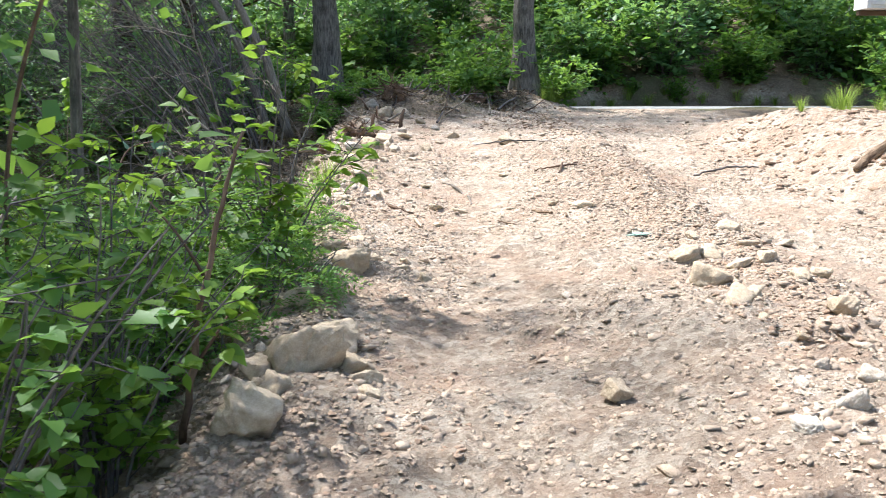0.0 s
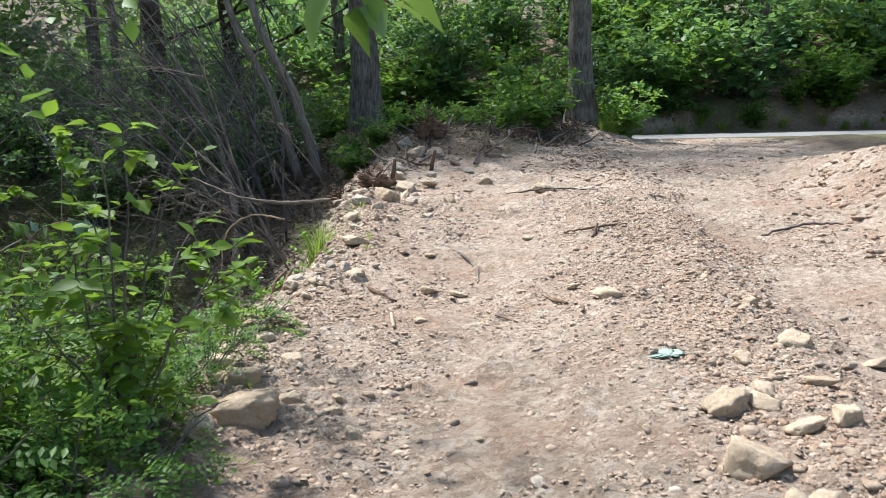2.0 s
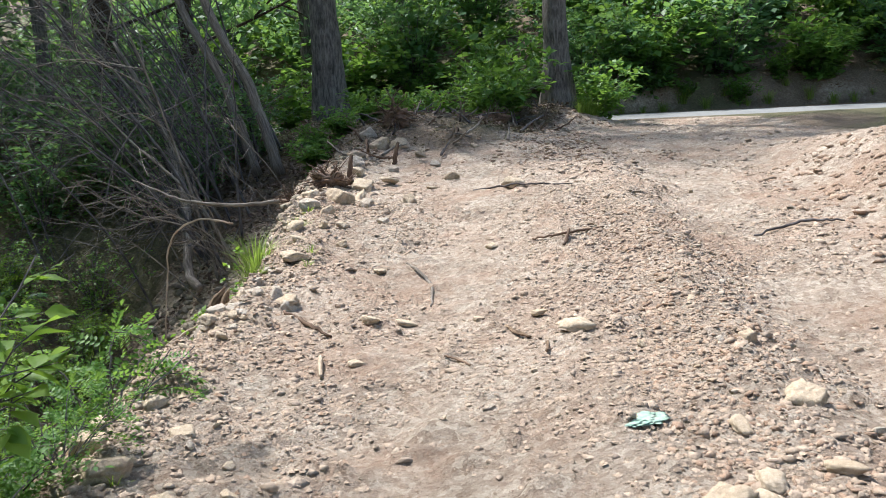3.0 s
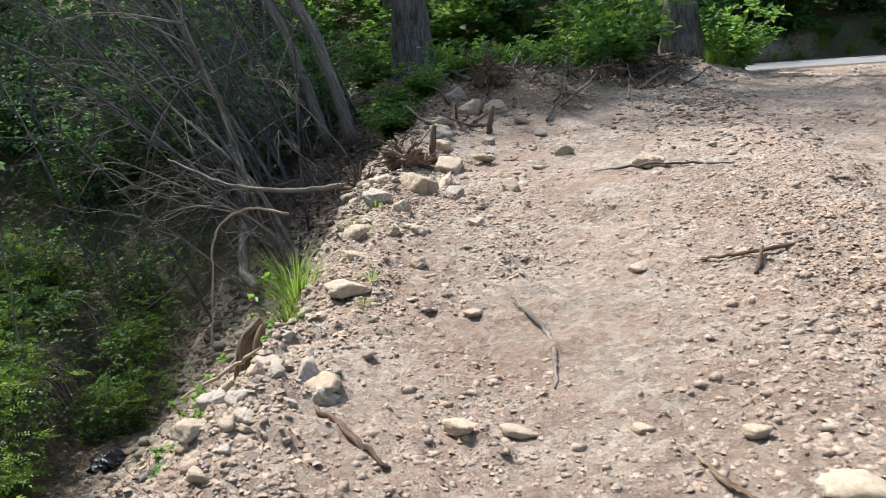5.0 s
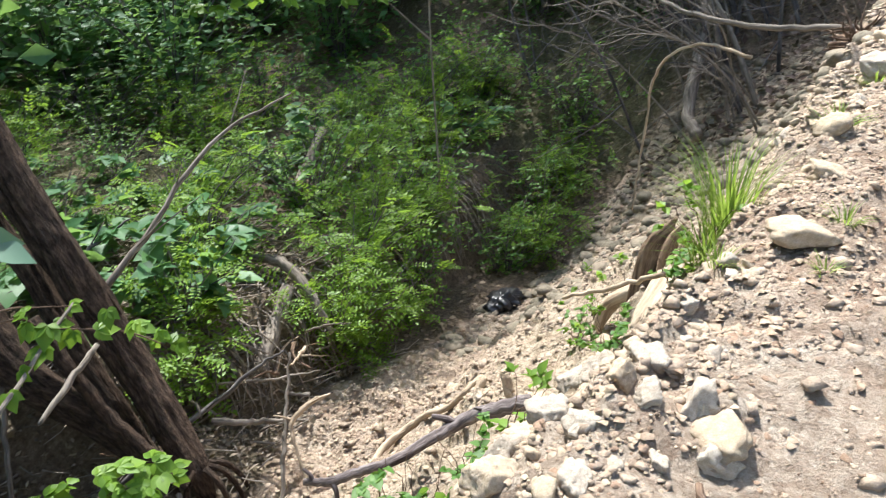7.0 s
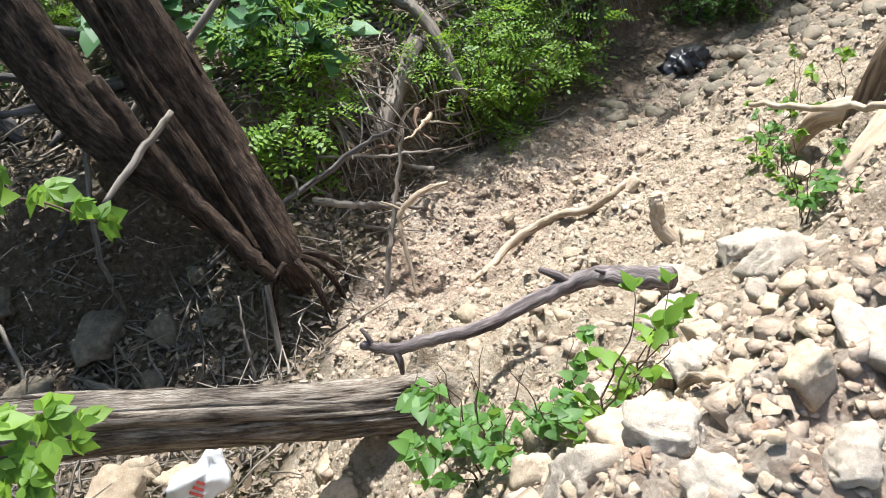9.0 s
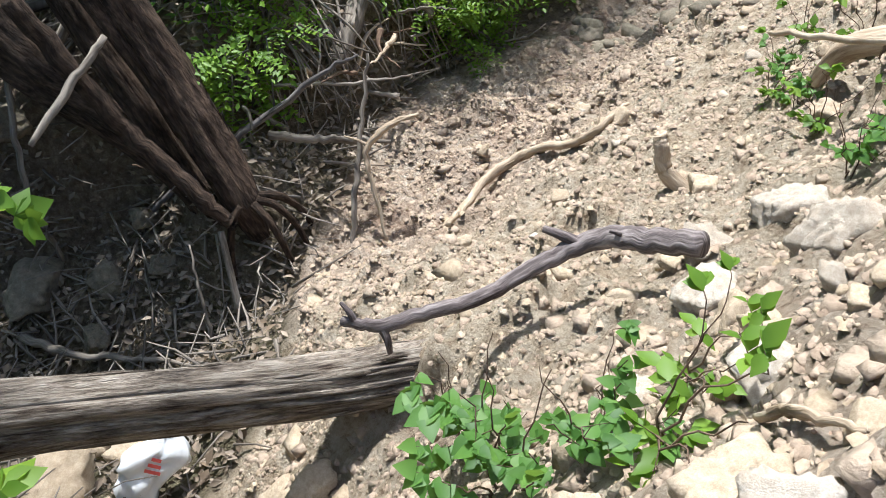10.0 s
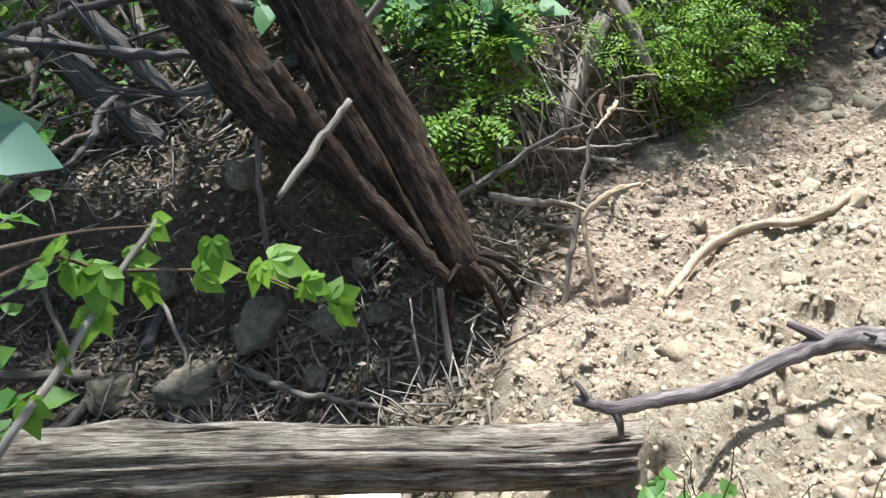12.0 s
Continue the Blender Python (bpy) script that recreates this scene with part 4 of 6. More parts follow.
stick("dead_branch", "bent grey stick on the leafy bank", [(-4.658, 10.736, -1.457), (-5.012, 10.783, -1.113), (-5.277, 10.756, -0.986), (-5.619, 10.564, -1.008)], (0.03, 0.05, 0.04, 0.02), M_DEAD, "branch", 8, 0.2)
stick("stake", "short pale broken stake upright in dark litter", [(-3.8, 8.75, -1.78), (-4.0, 8.86, -1.45)], (0.019, 0.017), M_DEAD, sides=7, seed=9)
stick("dead_branch", "thin stick standing in the hollow", [(-3.77, 8.57, -1.8), (-3.88, 8.63, -1.58), (-4.0, 8.7, -1.42)], (0.009, 0.008, 0.004), M_DEAD, knots=0.2, seed=11)


def slab_of_wood(points, width, thickness, seed):
    """A torn plank: a ridged bar pressed flat towards the drive."""
    g = Geo()
    p = spline(points, 7)
    tube(g, p, width, 18, 0.28, 0.25, seed=seed)
    v = g.v[0]
    flat = turned(np.array([0.62, -0.78, 0.1]))
    middle = np.vstack([np.repeat(p, 18, 0), p[0], p[-1]])
    g.v[0] = v + flat * ((v - middle) @ flat)[:, None] * (thickness - 1)
    return g


def broken_stump():
    o = np.array((-1.75, 10.4, -0.15))
    ob = thing("broken_stump", "torn brown cedar stump with upright splinters on the edge", "stump", tuple(o))
    for seed, pts, width, thick in ((1, [(-1.87, 10.4, -0.3), (-1.865, 10.48, -0.06), (-1.836, 10.54, 0.03), (-1.797, 10.625, 0.12)], (0.06, 0.06, 0.052, 0.008), 0.35),
                                    (2, [(-1.77, 10.42, -0.25), (-1.769, 10.48, -0.04), (-1.765, 10.54, 0.05), (-1.745, 10.6, 0.11)], (0.05, 0.04, 0.03, 0.005), 0.45),
                                    (3, [(-1.72, 10.46, -0.25), (-1.71, 10.5, -0.03), (-1.7, 10.56, 0.04), (-1.69, 10.6, 0.06)], (0.04, 0.035, 0.02, 0.004), 0.5)):
        part("splinter", slab_of_wood(np.array(pts) - o, width, thick, seed).mesh("splinter", M_STUMP, False, True), ob, "torn tan-brown splinter")
    for seed, shift in ((4, (0, 0, 0)), (5, (0.07, 0.03, 0.01)), (6, (-0.06, 0.02, -0.05)), (7, (0.02, -0.04, -0.07))):
        pts = np.array([(-1.69, 10.52, -0.03), (-1.668, 10.33, -0.09), (-1.65, 10.12, -0.16), (-1.66, 9.9, -0.3)]) + shift - o
        part("rotten_wood", slab_of_wood(pts, (0.045, 0.055, 0.05, 0.01), 0.7, seed).mesh("rotten_wood", M_PALE_WOOD, False, True), ob, "pale shredded rotten wood")
    g = Geo()
    tube(g, spline(np.array([(-1.85, 10.43, -0.2), (-1.98, 10.45, -0.29), (-2.08, 10.46, -0.38), (-2.16, 10.47, -0.55)]) - o, 7), (0.036, 0.042, 0.038, 0.025), 18, 0.2, 0.2, seed=8)
    part("root_log", g.mesh("root_log", M_PALE_WOOD, True, True), ob, "thick tan half-buried root")


broken_stump()


stick("bare_root", "grey root lying along the bank", [(-4.35, 9.38, -1.38), (-4.22, 9.53, -1.42), (-4.12, 9.69, -1.46), (-3.98, 9.86, -1.5)], (0.024, 0.022, 0.018, 0.01), M_DEAD, knots=0.3, seed=21)
stick("bare_root", "thin grey stick lying along the bank", [(-4.51, 9.55, -1.25), (-4.3, 9.84, -1.28), (-4.12, 10.13, -1.3)], (0.008, 0.009, 0.005), M_DEAD, knots=0.2, seed=22)

# tangled dead wood in the hollow behind the cedar
r = np.random.default_rng(44)
# Two in three take the dark bark, in place of shade over the hollow.
for k in range(44):
    p0 = np.array(rest(r.uniform(-7.4, -4.7), r.uniform(6.2, 9.0), 0.05))
    a = r.uniform(0, 6.28)
    n = r.uniform(0.7, 2.0)
    d = np.array([math.cos(a), math.sin(a), r.uniform(0.0, 0.8)])
    twigs = tuple((r.uniform(0.3, 0.9), tuple(turned(d + r.normal(size=3) * 0.7) * r.uniform(0.15, 0.5)), 0.006) for _ in range(4))
    stick("dead_branch", "grey dead branch tangled in the dark hollow", [tuple(p0), tuple(p0 + d * n * 0.35 + r.normal(size=3) * 0.06), tuple(p0 + d * n * 0.7 + r.normal(size=3) * 0.1), tuple(p0 + d * n)], (r.uniform(0.012, 0.045), 0.02, 0.006), (M_DARK_TWIG, M_DARK_TWIG, M_DEAD)[k % 3], "branch", 7, 0.2, twigs, "hollow deadwood", k)
for k in range(30):
    y = r.uniform(9.0, 10.6)
    mx, bed = gully(y)
    p0 = np.array([float(mx) - r.uniform(0.35, 0.9), y, float(bed) + r.uniform(0.15, 0.6)])
    a = r.uniform(0, 6.28)
    d = np.array([math.cos(a) * 0.8, math.sin(a) * 0.8, r.uniform(-0.3, 0.5)])
    n = r.uniform(0.2, 0.6)
    stick("bare_root", "bare root or stick on the cut bank", [tuple(p0), tuple(p0 + d * n * 0.5 + r.normal(size=3) * 0.04), tuple(p0 + d * n)], (r.uniform(0.008, 0.02), 0.009, 0.004), (M_DEAD, M_PALE_WOOD, M_ROOT)[k % 3], "root", 6, 0.3, (), "bank roots", k)
# ---- dead brush thicket beside the drive ----
def dead_sapling(place, height, lean, radius, seed, label, material=None, boughs=11, twigs=5):
    r = np.random.default_rng(seed)
    ob = thing("dead_sapling", label, "dead sapling", place, "dead brush thicket")
    lean = np.array(lean, float)
    p = spline([(0, 0, -0.15), lean * 0.25 * height + (0, 0, 0.33 * height), lean * 0.62 * height + r.normal(size=3) * 0.1 + (0, 0, 0.68 * height), lean * height + (0, 0, 0.95 * height)], 7)
    g = Geo()
    tube(g, p, (radius, radius * 0.25), 7, 0.05, 0.1, seed=seed)
    part("trunk", g.mesh("trunk", material or M_DARK_TWIG, True, True), ob)
    fine = Geo()
    for k in range(boughs):
        g = Geo()
        b = p[int(len(p) * r.uniform(0.12, 0.95))]
        d = turned(r.normal(size=3) + lean * 1.5 + (0, 0, 0.35))
        n = height * r.uniform(0.15, 0.42)
        q = spline([b, b + d * n * 0.5 + r.normal(size=3) * 0.05, b + d * n + (0, 0, -0.12 * n)], 4)
        tube(g, q, (radius * 0.38, 0.003), 5, 0, 0.1, False, k)
        for _ in range(twigs):
            c = q[int(len(q) * r.uniform(0.25, 1))]
            e = c + turned(d + r.normal(size=3) * 0.8) * n * r.uniform(0.2, 0.5)
            tube(fine, [c, (c + e) / 2 + r.normal(size=3) * 0.02, e], (0.004, 0.0016), 3, cap=False)
        part("bough", g.mesh("bough", material or M_DARK_TWIG, True, True), ob)
    tagged(part("twig_spray", fine.mesh("twig_spray", material or M_DARK_TWIG, True, True), ob), "fine bare twigs", kind="stuff")
    return ob


r = np.random.default_rng(90)
for k in range(54):
    y = r.uniform(14.9, 19.5)
    x = -2.6 - 0.14 * max(0, y - 14) - abs(r.normal()) * 1.3
    if 16 < y and x > -3.2:
        x -= 1
    dead_sapling(rest(x, y), r.uniform(2.6, 5.2), (-0.62 + 0.25 * r.normal(), -0.05 + 0.22 * r.normal()) + (0,), r.uniform(0.012, 0.03), 900 + k,
                 "leaning bare grey-brown dead sapling in a tangled thicket", (M_DARK_TWIG, M_DARK_TWIG, M_DARK_TWIG, M_DARK_TWIG, M_DEAD)[k % 5])
# low sprawling dead branches over the gully's head
for k in range(9):
    y = r.uniform(14.2, 15.6)
    dead_sapling(rest(-2.2 - r.uniform(0, 1.4), y, 0.1), r.uniform(0.9, 1.5), (-0.95 + 0.3 * r.normal(), -0.5 + 0.4 * r.normal()) + (0,), r.uniform(0.01, 0.018), 950 + k,
                 "sprawling bare dead branch hanging over the gully", M_DEAD, 8, 6)
for k in range(16):
    dead_sapling(rest(r.uniform(-8.2, -6.3), r.uniform(5.6, 8.6), 0.05), r.uniform(1.3, 2.4), (0.5 + 0.4 * r.normal(), 0.3 * r.normal()) + (0,), r.uniform(0.012, 0.03), 980 + k,
                 "bare dead branch tangled above the dark hollow", (M_DARK_TWIG, M_DEAD)[k % 2], 8, 5)
stick("grey_sapling", "pale grey curving sapling trunk", [(-3.1, 17.8, 0.5), (-3.5, 17.8, 1.99), (-3.88, 17.8, 2.78), (-4.21, 17.8, 3.65), (-4.5, 17.7, 5.6)], (0.1, 0.085, 0.075, 0.07, 0.04), M_DEAD, "sapling", 12, 0.06, group="grey saplings")
stick("grey_sapling", "pale grey curving sapling trunk", [(-3.5, 17.85, 0.5), (-3.95, 17.8, 2.08), (-4.47, 17.8, 3.15), (-4.66, 17.8, 3.67), (-5.3, 17.9, 5.6)], (0.085, 0.075, 0.065, 0.06, 0.03), M_DEAD, "sapling", 12, 0.06, group="grey saplings")
stick("fallen_tree", "bent grey dead trunk low in the thicket", [(-3.5, 14.6, -0.75), (-3.75, 14.9, -0.6), (-4.03, 15.7, -0.2), (-4.3, 16.4, 0.5), (-4.8, 17.0, 1.5), (-5.5, 17.2, 2.8)], (0.06, 0.065, 0.07, 0.065, 0.05, 0.03), M_DEAD, "fallen tree", 12, 0.12)
stick("dead_branch", "long thin grey branch lying across the thicket", [(-1.9, 13.6, 0.55), (-2.6, 13.6, 0.52), (-3.3, 13.7, 0.6), (-4.0, 13.9, 0.85)], (0.025, 0.022, 0.018, 0.01), M_DEAD, "branch", 8, 0.15)
stick("hanging_vine", "thin pale stem bowing down into the gully", [(-2.6, 13.5, 0.3), (-3.1, 13.6, 0.35), (-3.5, 13.7, 0.05), (-3.62, 13.72, -0.6), (-3.65, 13.6, -1.2)], (0.014, 0.013, 0.012, 0.011, 0.009), M_PALE_WOOD, "stem", 6, 0.1)


# ---- torn roots and debris along the top of the bank ----
def root_ball(place, size, seed, label):
    r = np.random.default_rng(seed)
    ob = thing("root_ball", label, "root ball", place)
    v, f = rock_points(3, r, 9, 0.45)
    g = Geo()
    g.add(v * np.array([size, size * 0.8, size * 0.6]), f)
    part("soil_clump", g.mesh("soil_clump", M_CLAY, True), ob, "red-brown soil held by roots")
    for k in range(52):
        g = Geo()
        d = turned(r.normal(size=3) + (0, -0.3, 0.3))
        b = d * size * 0.3
        e = b + turned(d + r.normal(size=3) * 0.9) * size * r.uniform(0.3, 0.9)
        tube(g, spline([b, (b + e) / 2 + r.normal(size=3) * size * 0.12, e], 4), (0.012, 0.003), 5, 0, 0.2, seed=k)
        part("root", g.mesh("root", M_ROOT, True, True), ob)
    return ob


root_ball(rest(-1.3, 13.15, 0.06), 0.36, 61, "torn root ball with red soil at the drive's edge")
root_ball(rest(-1.62, 12.75, 0.0), 0.26, 62, "small torn root ball with hanging roots")
root_ball(rest(-1.0, 17.4, 0.15), 0.5, 63, "dark root mass half buried in the debris bank")
root_ball(rest(0.5, 19.6, 0.1), 0.45, 64, "dark root mass half buried in the debris bank")
r = np.random.default_rng(66)
for k in range(70):
    x, y = r.uniform(-1.7, 1.9), r.uniform(15.2, 21.2)
    if x > 0.4 + (y - 15.5) * 0.35:
        continue
    a, n = r.uniform(0, 6.28), r.uniform(0.2, 0.7)
    p0 = np.array(rest(x, y, 0.03))
    stick("torn_root", "torn brown root sticking out of the debris bank", [tuple(p0), tuple(p0 + (math.cos(a) * n * 0.5, math.sin(a) * n * 0.5, r.uniform(0.02, 0.18))), tuple(p0 + (math.cos(a) * n, math.sin(a) * n, r.uniform(0.0, 0.3)))],
          (0.022, 0.016, 0.007), (M_ROOT, M_DARK_TWIG, M_DEAD)[k % 3], "root", 6, 0.2, group="debris roots", seed=k)
for x, y, dx in ((-0.78, 15.1, 0.08), (-1.12, 13.5, 0.05)):
    stick("peg_root", "upright broken root on the debris bank", [rest(x, y, -0.08), rest(x + dx * 0.4, y, 0.14), rest(x + dx, y + 0.02, 0.3)], (0.035, 0.03, 0.02), M_ROOT, "root", 8, 0.25)

# sticks lying on the drive
for k, (label, pts, rad, m) in enumerate((
        ("bent brown stick lying on the drive", [(-0.03, 9.95, 0.03), (0.08, 9.65, 0.02), (0.2, 9.49, 0.012), (0.25, 9.2, 0.015), (0.265, 9.03, 0.012), (0.268, 8.85, 0.008)], (0.005, 0.012, 0.014, 0.013, 0.009, 0.005), M_DEAD),
        ("thin brown stick lying on the drive", [(1.01, 10.19, 0.012), (1.2, 10.11, 0.02), (1.44, 10.15, 0.02), (1.62, 10.4, 0.015)], (0.007, 0.011, 0.011, 0.006), M_ROOT),
        ("short forked stick on the drive", [(1.25, 9.85, 0.01), (1.28, 9.93, 0.02), (1.31, 10.02, 0.05)], (0.009, 0.014, 0.01), M_ROOT),
        ("dark stick pressed into the crumbling edge", [(-0.65, 8.38, 0.015), (-0.48, 8.24, 0.02), (-0.27, 8.02, 0.01)], (0.01, 0.016, 0.008), M_ROOT),
        ("pale peeled stick on the drive", [(-0.236, 7.54, 0.02), (-0.2, 7.38, 0.025), (-0.174, 7.25, 0.02)], (0.014, 0.015, 0.011), M_PALE_WOOD),
        ("brown stick on the drive", [(0.8, 8.08, 0.02), (0.87, 7.9, 0.02), (0.945, 7.75, 0.015)], (0.007, 0.013, 0.008), M_STUMP),
        ("thin dark twig on the drive", [(0.46, 7.57, 0.012), (0.545, 7.52, 0.015), (0.612, 7.4, 0.01)], (0.005, 0.008, 0.005), M_ROOT),
        ("short straight stick on the drive", [(1.037, 7.565, 0.015), (1.026, 7.4, 0.015)], (0.008, 0.01), M_STUMP),
        ("long thin twig on the drive", [(0.4, 13.0, 0.01), (0.9, 12.7, 0.02), (1.5, 12.55, 0.01)], (0.006, 0.012, 0.006), M_DARK_TWIG),
        ("thin dark twig on the drive", [(2.9, 10.5, 0.01), (3.4, 10.7, 0.03), (3.7, 10.65, 0.02)], (0.008, 0.014, 0.006), M_DARK_TWIG))):
    stick("twig", label, [rest(x, y, z) for x, y, z in pts], rad, m, "twig", 8, 0.25, group="twigs on the drive", seed=k)

# ---- shrubs along the drive's near left side ----
bush_a = shrub("shrub", "leafy yellow-green shrub on the drive's edge", rest(-1.25, 3.1), 1.4, 0.66, 11, 48, M_LEAF_LIGHT, "oval", 0.084, 101, group="edge shrubs", low=0.2)
bush_b = shrub("shrub", "dense mid-green shrub with broad leaves", rest(-1.6, 3.9), 1.55, 0.72, 14, 52, M_LEAF, "heart", 0.062, 102, group="edge shrubs", low=0.1)
bush_c = shrub("shrub", "shrub with small feathered leaves", rest(-1.45, 4.7), 1.05, 0.6, 12, 30, M_LEAF, "pinnate", 0.2, 103, group="edge shrubs", low=0.15)
spread_copies(bush_a, [(-1.45, 2.3), (-2.0, 3.2), (-1.0, 5.15), (-2.1, 6.0), (-2.9, 5.0), (-1.75, 4.9)], 111, 0.8, 1.15)
spread_copies(bush_b, [(-2.3, 4.3), (-1.3, 3.4), (-2.8, 3.3), (-1.75, 2.6), (-2.6, 6.6), (-3.4, 4.4), (-1.35, 2.3)], 112, 0.8, 1.2)
spread_copies(bush_c, [(-2.0, 5.3), (-1.3, 4.0), (-2.6, 5.6), (-1.5, 5.0)], 113, 0.75, 1.1)
low_bush = shrub("shrub", "low shrub with small feathered leaves at the bank's edge", rest(-0.95, 4.55), 0.42, 0.45, 8, 20, M_LEAF, "pinnate", 0.16, 104, group="edge shrubs", low=0.1)
spread_copies(low_bush, [(-1.15, 5.4), (-1.3, 6.2), (-1.6, 6.6), (-1.35, 7.0), (-1.3, 4.9), (-1.2, 5.9), (-1.05, 4.3), (-0.8, 4.7), (-0.88, 5.2), (-0.95, 6.0), (-1.1, 6.7)], 114, 0.7, 1.1)
stick("bare_sapling", "bare brown sapling stem leaning among shrubs", [rest(-0.95, 3.2), (-0.86, 3.3, 0.75), (-0.72, 3.4, 1.3)], (0.016, 0.012, 0.006), M_ROOT, "stem", 7, 0.1, side_twigs=((0.3, (0.12, 0.02, 0.18), 0.008), (0.5, (-0.2, 0.0, 0.3), 0.007)))
for k in range(14):
    a = rng.uniform(0, 6.28)
    x, y = -1.4 - rng.uniform(0, 1.6), rng.uniform(2.2, 6.0)
    p0 = np.array(rest(x, y))
    d = np.array([math.cos(a) * 0.5, math.sin(a) * 0.5, 0.9])
    n = rng.uniform(0.6, 1.3)
    stick("bare_sapling", "thin bare grey stem among shrubs", [tuple(p0), tuple(p0 + d * n * 0.5 + rng.normal(size=3) * 0.06), tuple(p0 + d * n + rng.normal(size=3) * 0.1)], (0.009, 0.006, 0.003), (M_DEAD, M_ROOT)[k % 2], "stem", 5, 0.1, side_twigs=((0.5, tuple(rng.normal(size=3) * 0.15), 0.004), (0.75, tuple(rng.normal(size=3) * 0.15), 0.003)), group="bare stems", seed=k)
tree(rest(-2.6, 6.3), 8.5, 0.05, (0.02, 0.0), M_GREY_BARK, M_LEAF, "slender grey-barked hardwood shading the drive", seed=12, crown_from=0.5, count=450, leaf_size=0.14)


# ---- the overhanging leafy twig ----
M_LEAF_GLOSSY = leaf_material("glossy_leaf", (0.06, 0.14, 0.03), (0.1, 0.2, 0.045), (0.17, 0.29, 0.07), 0.35, 0.28, 0.8)


def hanging_twig():
    ob = thing("leafy_twig", "overhanging twig with broad glossy green leaves", "twig", (-2.1, 4.3, -0.3))
    r = np.random.default_rng(19)
    o = np.array((-2.1, 4.3, -0.3))
    g = Geo()
    p = spline(np.array([(-2.1, 4.3, -0.6), (-2.0, 4.2, 1.2), (-1.2, 3.7, 2.4), (-0.2, 3.25, 2.3), (0.25, 3.07, 2.05), (0.5, 3.02, 1.86)]) - o, 8)
    tube(g, p, (0.012, 0.009, 0.004, 0.002), 7, 0, 0.1)
    part("stem", g.mesh("stem", M_ROOT, True, True), ob)
    g = Geo()
    at = p[[-1, -2, -3, -4, -5, -6, -8, -10, -12, -14]] + r.normal(size=(10, 3)) * 0.012
    at = np.vstack([at, at + r.normal(size=(10, 3)) * 0.03])
    way = np.tile((0.35, -0.15, -0.35), (20, 1)) + r.normal(size=(20, 3)) * 0.45
    leaves(g, at, way, r.normal(size=(20, 3)) * 0.35 + (0, 0, 1), r.uniform(0.05, 0.085, 20), "heart", 0.25, 0.35)
    part("foliage", g.mesh("foliage", M_LEAF_GLOSSY, True), ob, "broad glossy green leaves")


hanging_twig()

# ---- undergrowth on the gully's far bank ----
bank_a = shrub("shrub", "bright green shrub with feathered leaves over the gully bank", rest(-5.25, 11.6), 0.95, 0.85, 16, 34, M_LEAF_LIGHT, "pinnate", 0.2, 121, group="bank shrubs", low=0.05)
bank_b = shrub("shrub", "dense small-leaved green shrub on the bank", rest(-5.75, 13.1), 1.0, 0.8, 16, 70, M_LEAF, "oval", 0.055, 122, group="bank shrubs", low=0.05)
bank_c = shrub("shrub", "broad-leaved blue-green sapling in undergrowth", rest(-5.5, 9.9), 0.75, 0.5, 7, 16, M_LEAF_DARK, "heart", 0.15, 123, group="bank shrubs", low=0.3)
r = np.random.default_rng(8)
spread_copies(bank_a, [(-5.0, 11.1), (-5.6, 12.2), (-6.5, 14.2), (-6.6, 13.0), (-6.1, 10.6), (-7.2, 11.6), (-7.6, 9.6), (-6.4, 8.9), (-8.3, 12.6), (-8.8, 10.4), (-6.9, 15.6), (-7.1, 14.6), (-7.8, 14.2), (-5.6, 12.8), (-5.1, 14.2), (-5.3, 15.1)], 131, 0.7, 1.15)
spread_copies(bank_b, [(-5.3, 12.4), (-6.2, 12.0), (-6.8, 15.2), (-7.3, 14.0), (-6.9, 9.8), (-7.9, 11.0), (-8.9, 13.8), (-6.9, 15.6), (-9.6, 11.9), (-7.8, 8.3), (-9.4, 9.0), (-5.2, 13.7), (-5.4, 14.7), (-5.6, 15.8)], 132, 0.7, 1.2)
spread_copies(bank_c, [(-5.8, 9.3), (-6.4, 10.0), (-5.6, 10.4), (-6.9, 10.9), (-7.1, 12.4), (-6.3, 14.6), (-7.4, 15.4), (-5.0, 9.7), (-8.1, 9.9), (-7.5, 13.2)], 133, 0.8, 1.2)
tuft = shrub("shrub", "small fern-like green shrub at the cedar's foot", rest(-4.75, 9.5), 0.6, 0.36, 11, 16, M_LEAF_LIGHT, "pinnate", 0.22, 124, group="bank shrubs", low=0.1)
spread_copies(tuft, [(-4.95, 9.8), (-5.0, 10.95), (-5.1, 12.0), (-4.95, 11.4)], 134, 0.6, 1.1)

# seedlings on the rubble slope
seed_a = shrub("seedling", "young light green seedling with oval leaves in rubble", rest(-1.42, 8.62), 0.5, 0.17, 4, 18, M_LEAF_LIGHT, "oval", 0.048, 141, upright=0.8, category="seedling", group="seedlings", stem_radius=0.004, low=0.15, stem_mat=M_ROOT)
seed_b = shrub("seedling", "dark green seedling with rounded leaves in rubble", rest(-1.68, 8.5), 0.34, 0.25, 7, 16, M_LEAF, "heart", 0.046, 142, category="seedling", group="seedlings", stem_radius=0.004, low=0.15, stem_mat=M_ROOT)
spread_copies(seed_a, [(-1.5, 8.82), (-2.1, 10.7), (-2.35, 10.55), (-2.5, 11.0), (-2.0, 10.25), (-1.38, 10.02), (-1.5, 10.15)], 143, 0.7, 1.0)
spread_copies(seed_b, [(-1.87, 8.58), (-1.54, 8.6)], 144, 0.75, 1.0)
spread_copies(seed_b, [(-1.68, 9.8), (-2.2, 10.5), (-2.45, 10.8), (-1.6, 10.2)], 145, 0.5, 0.85)


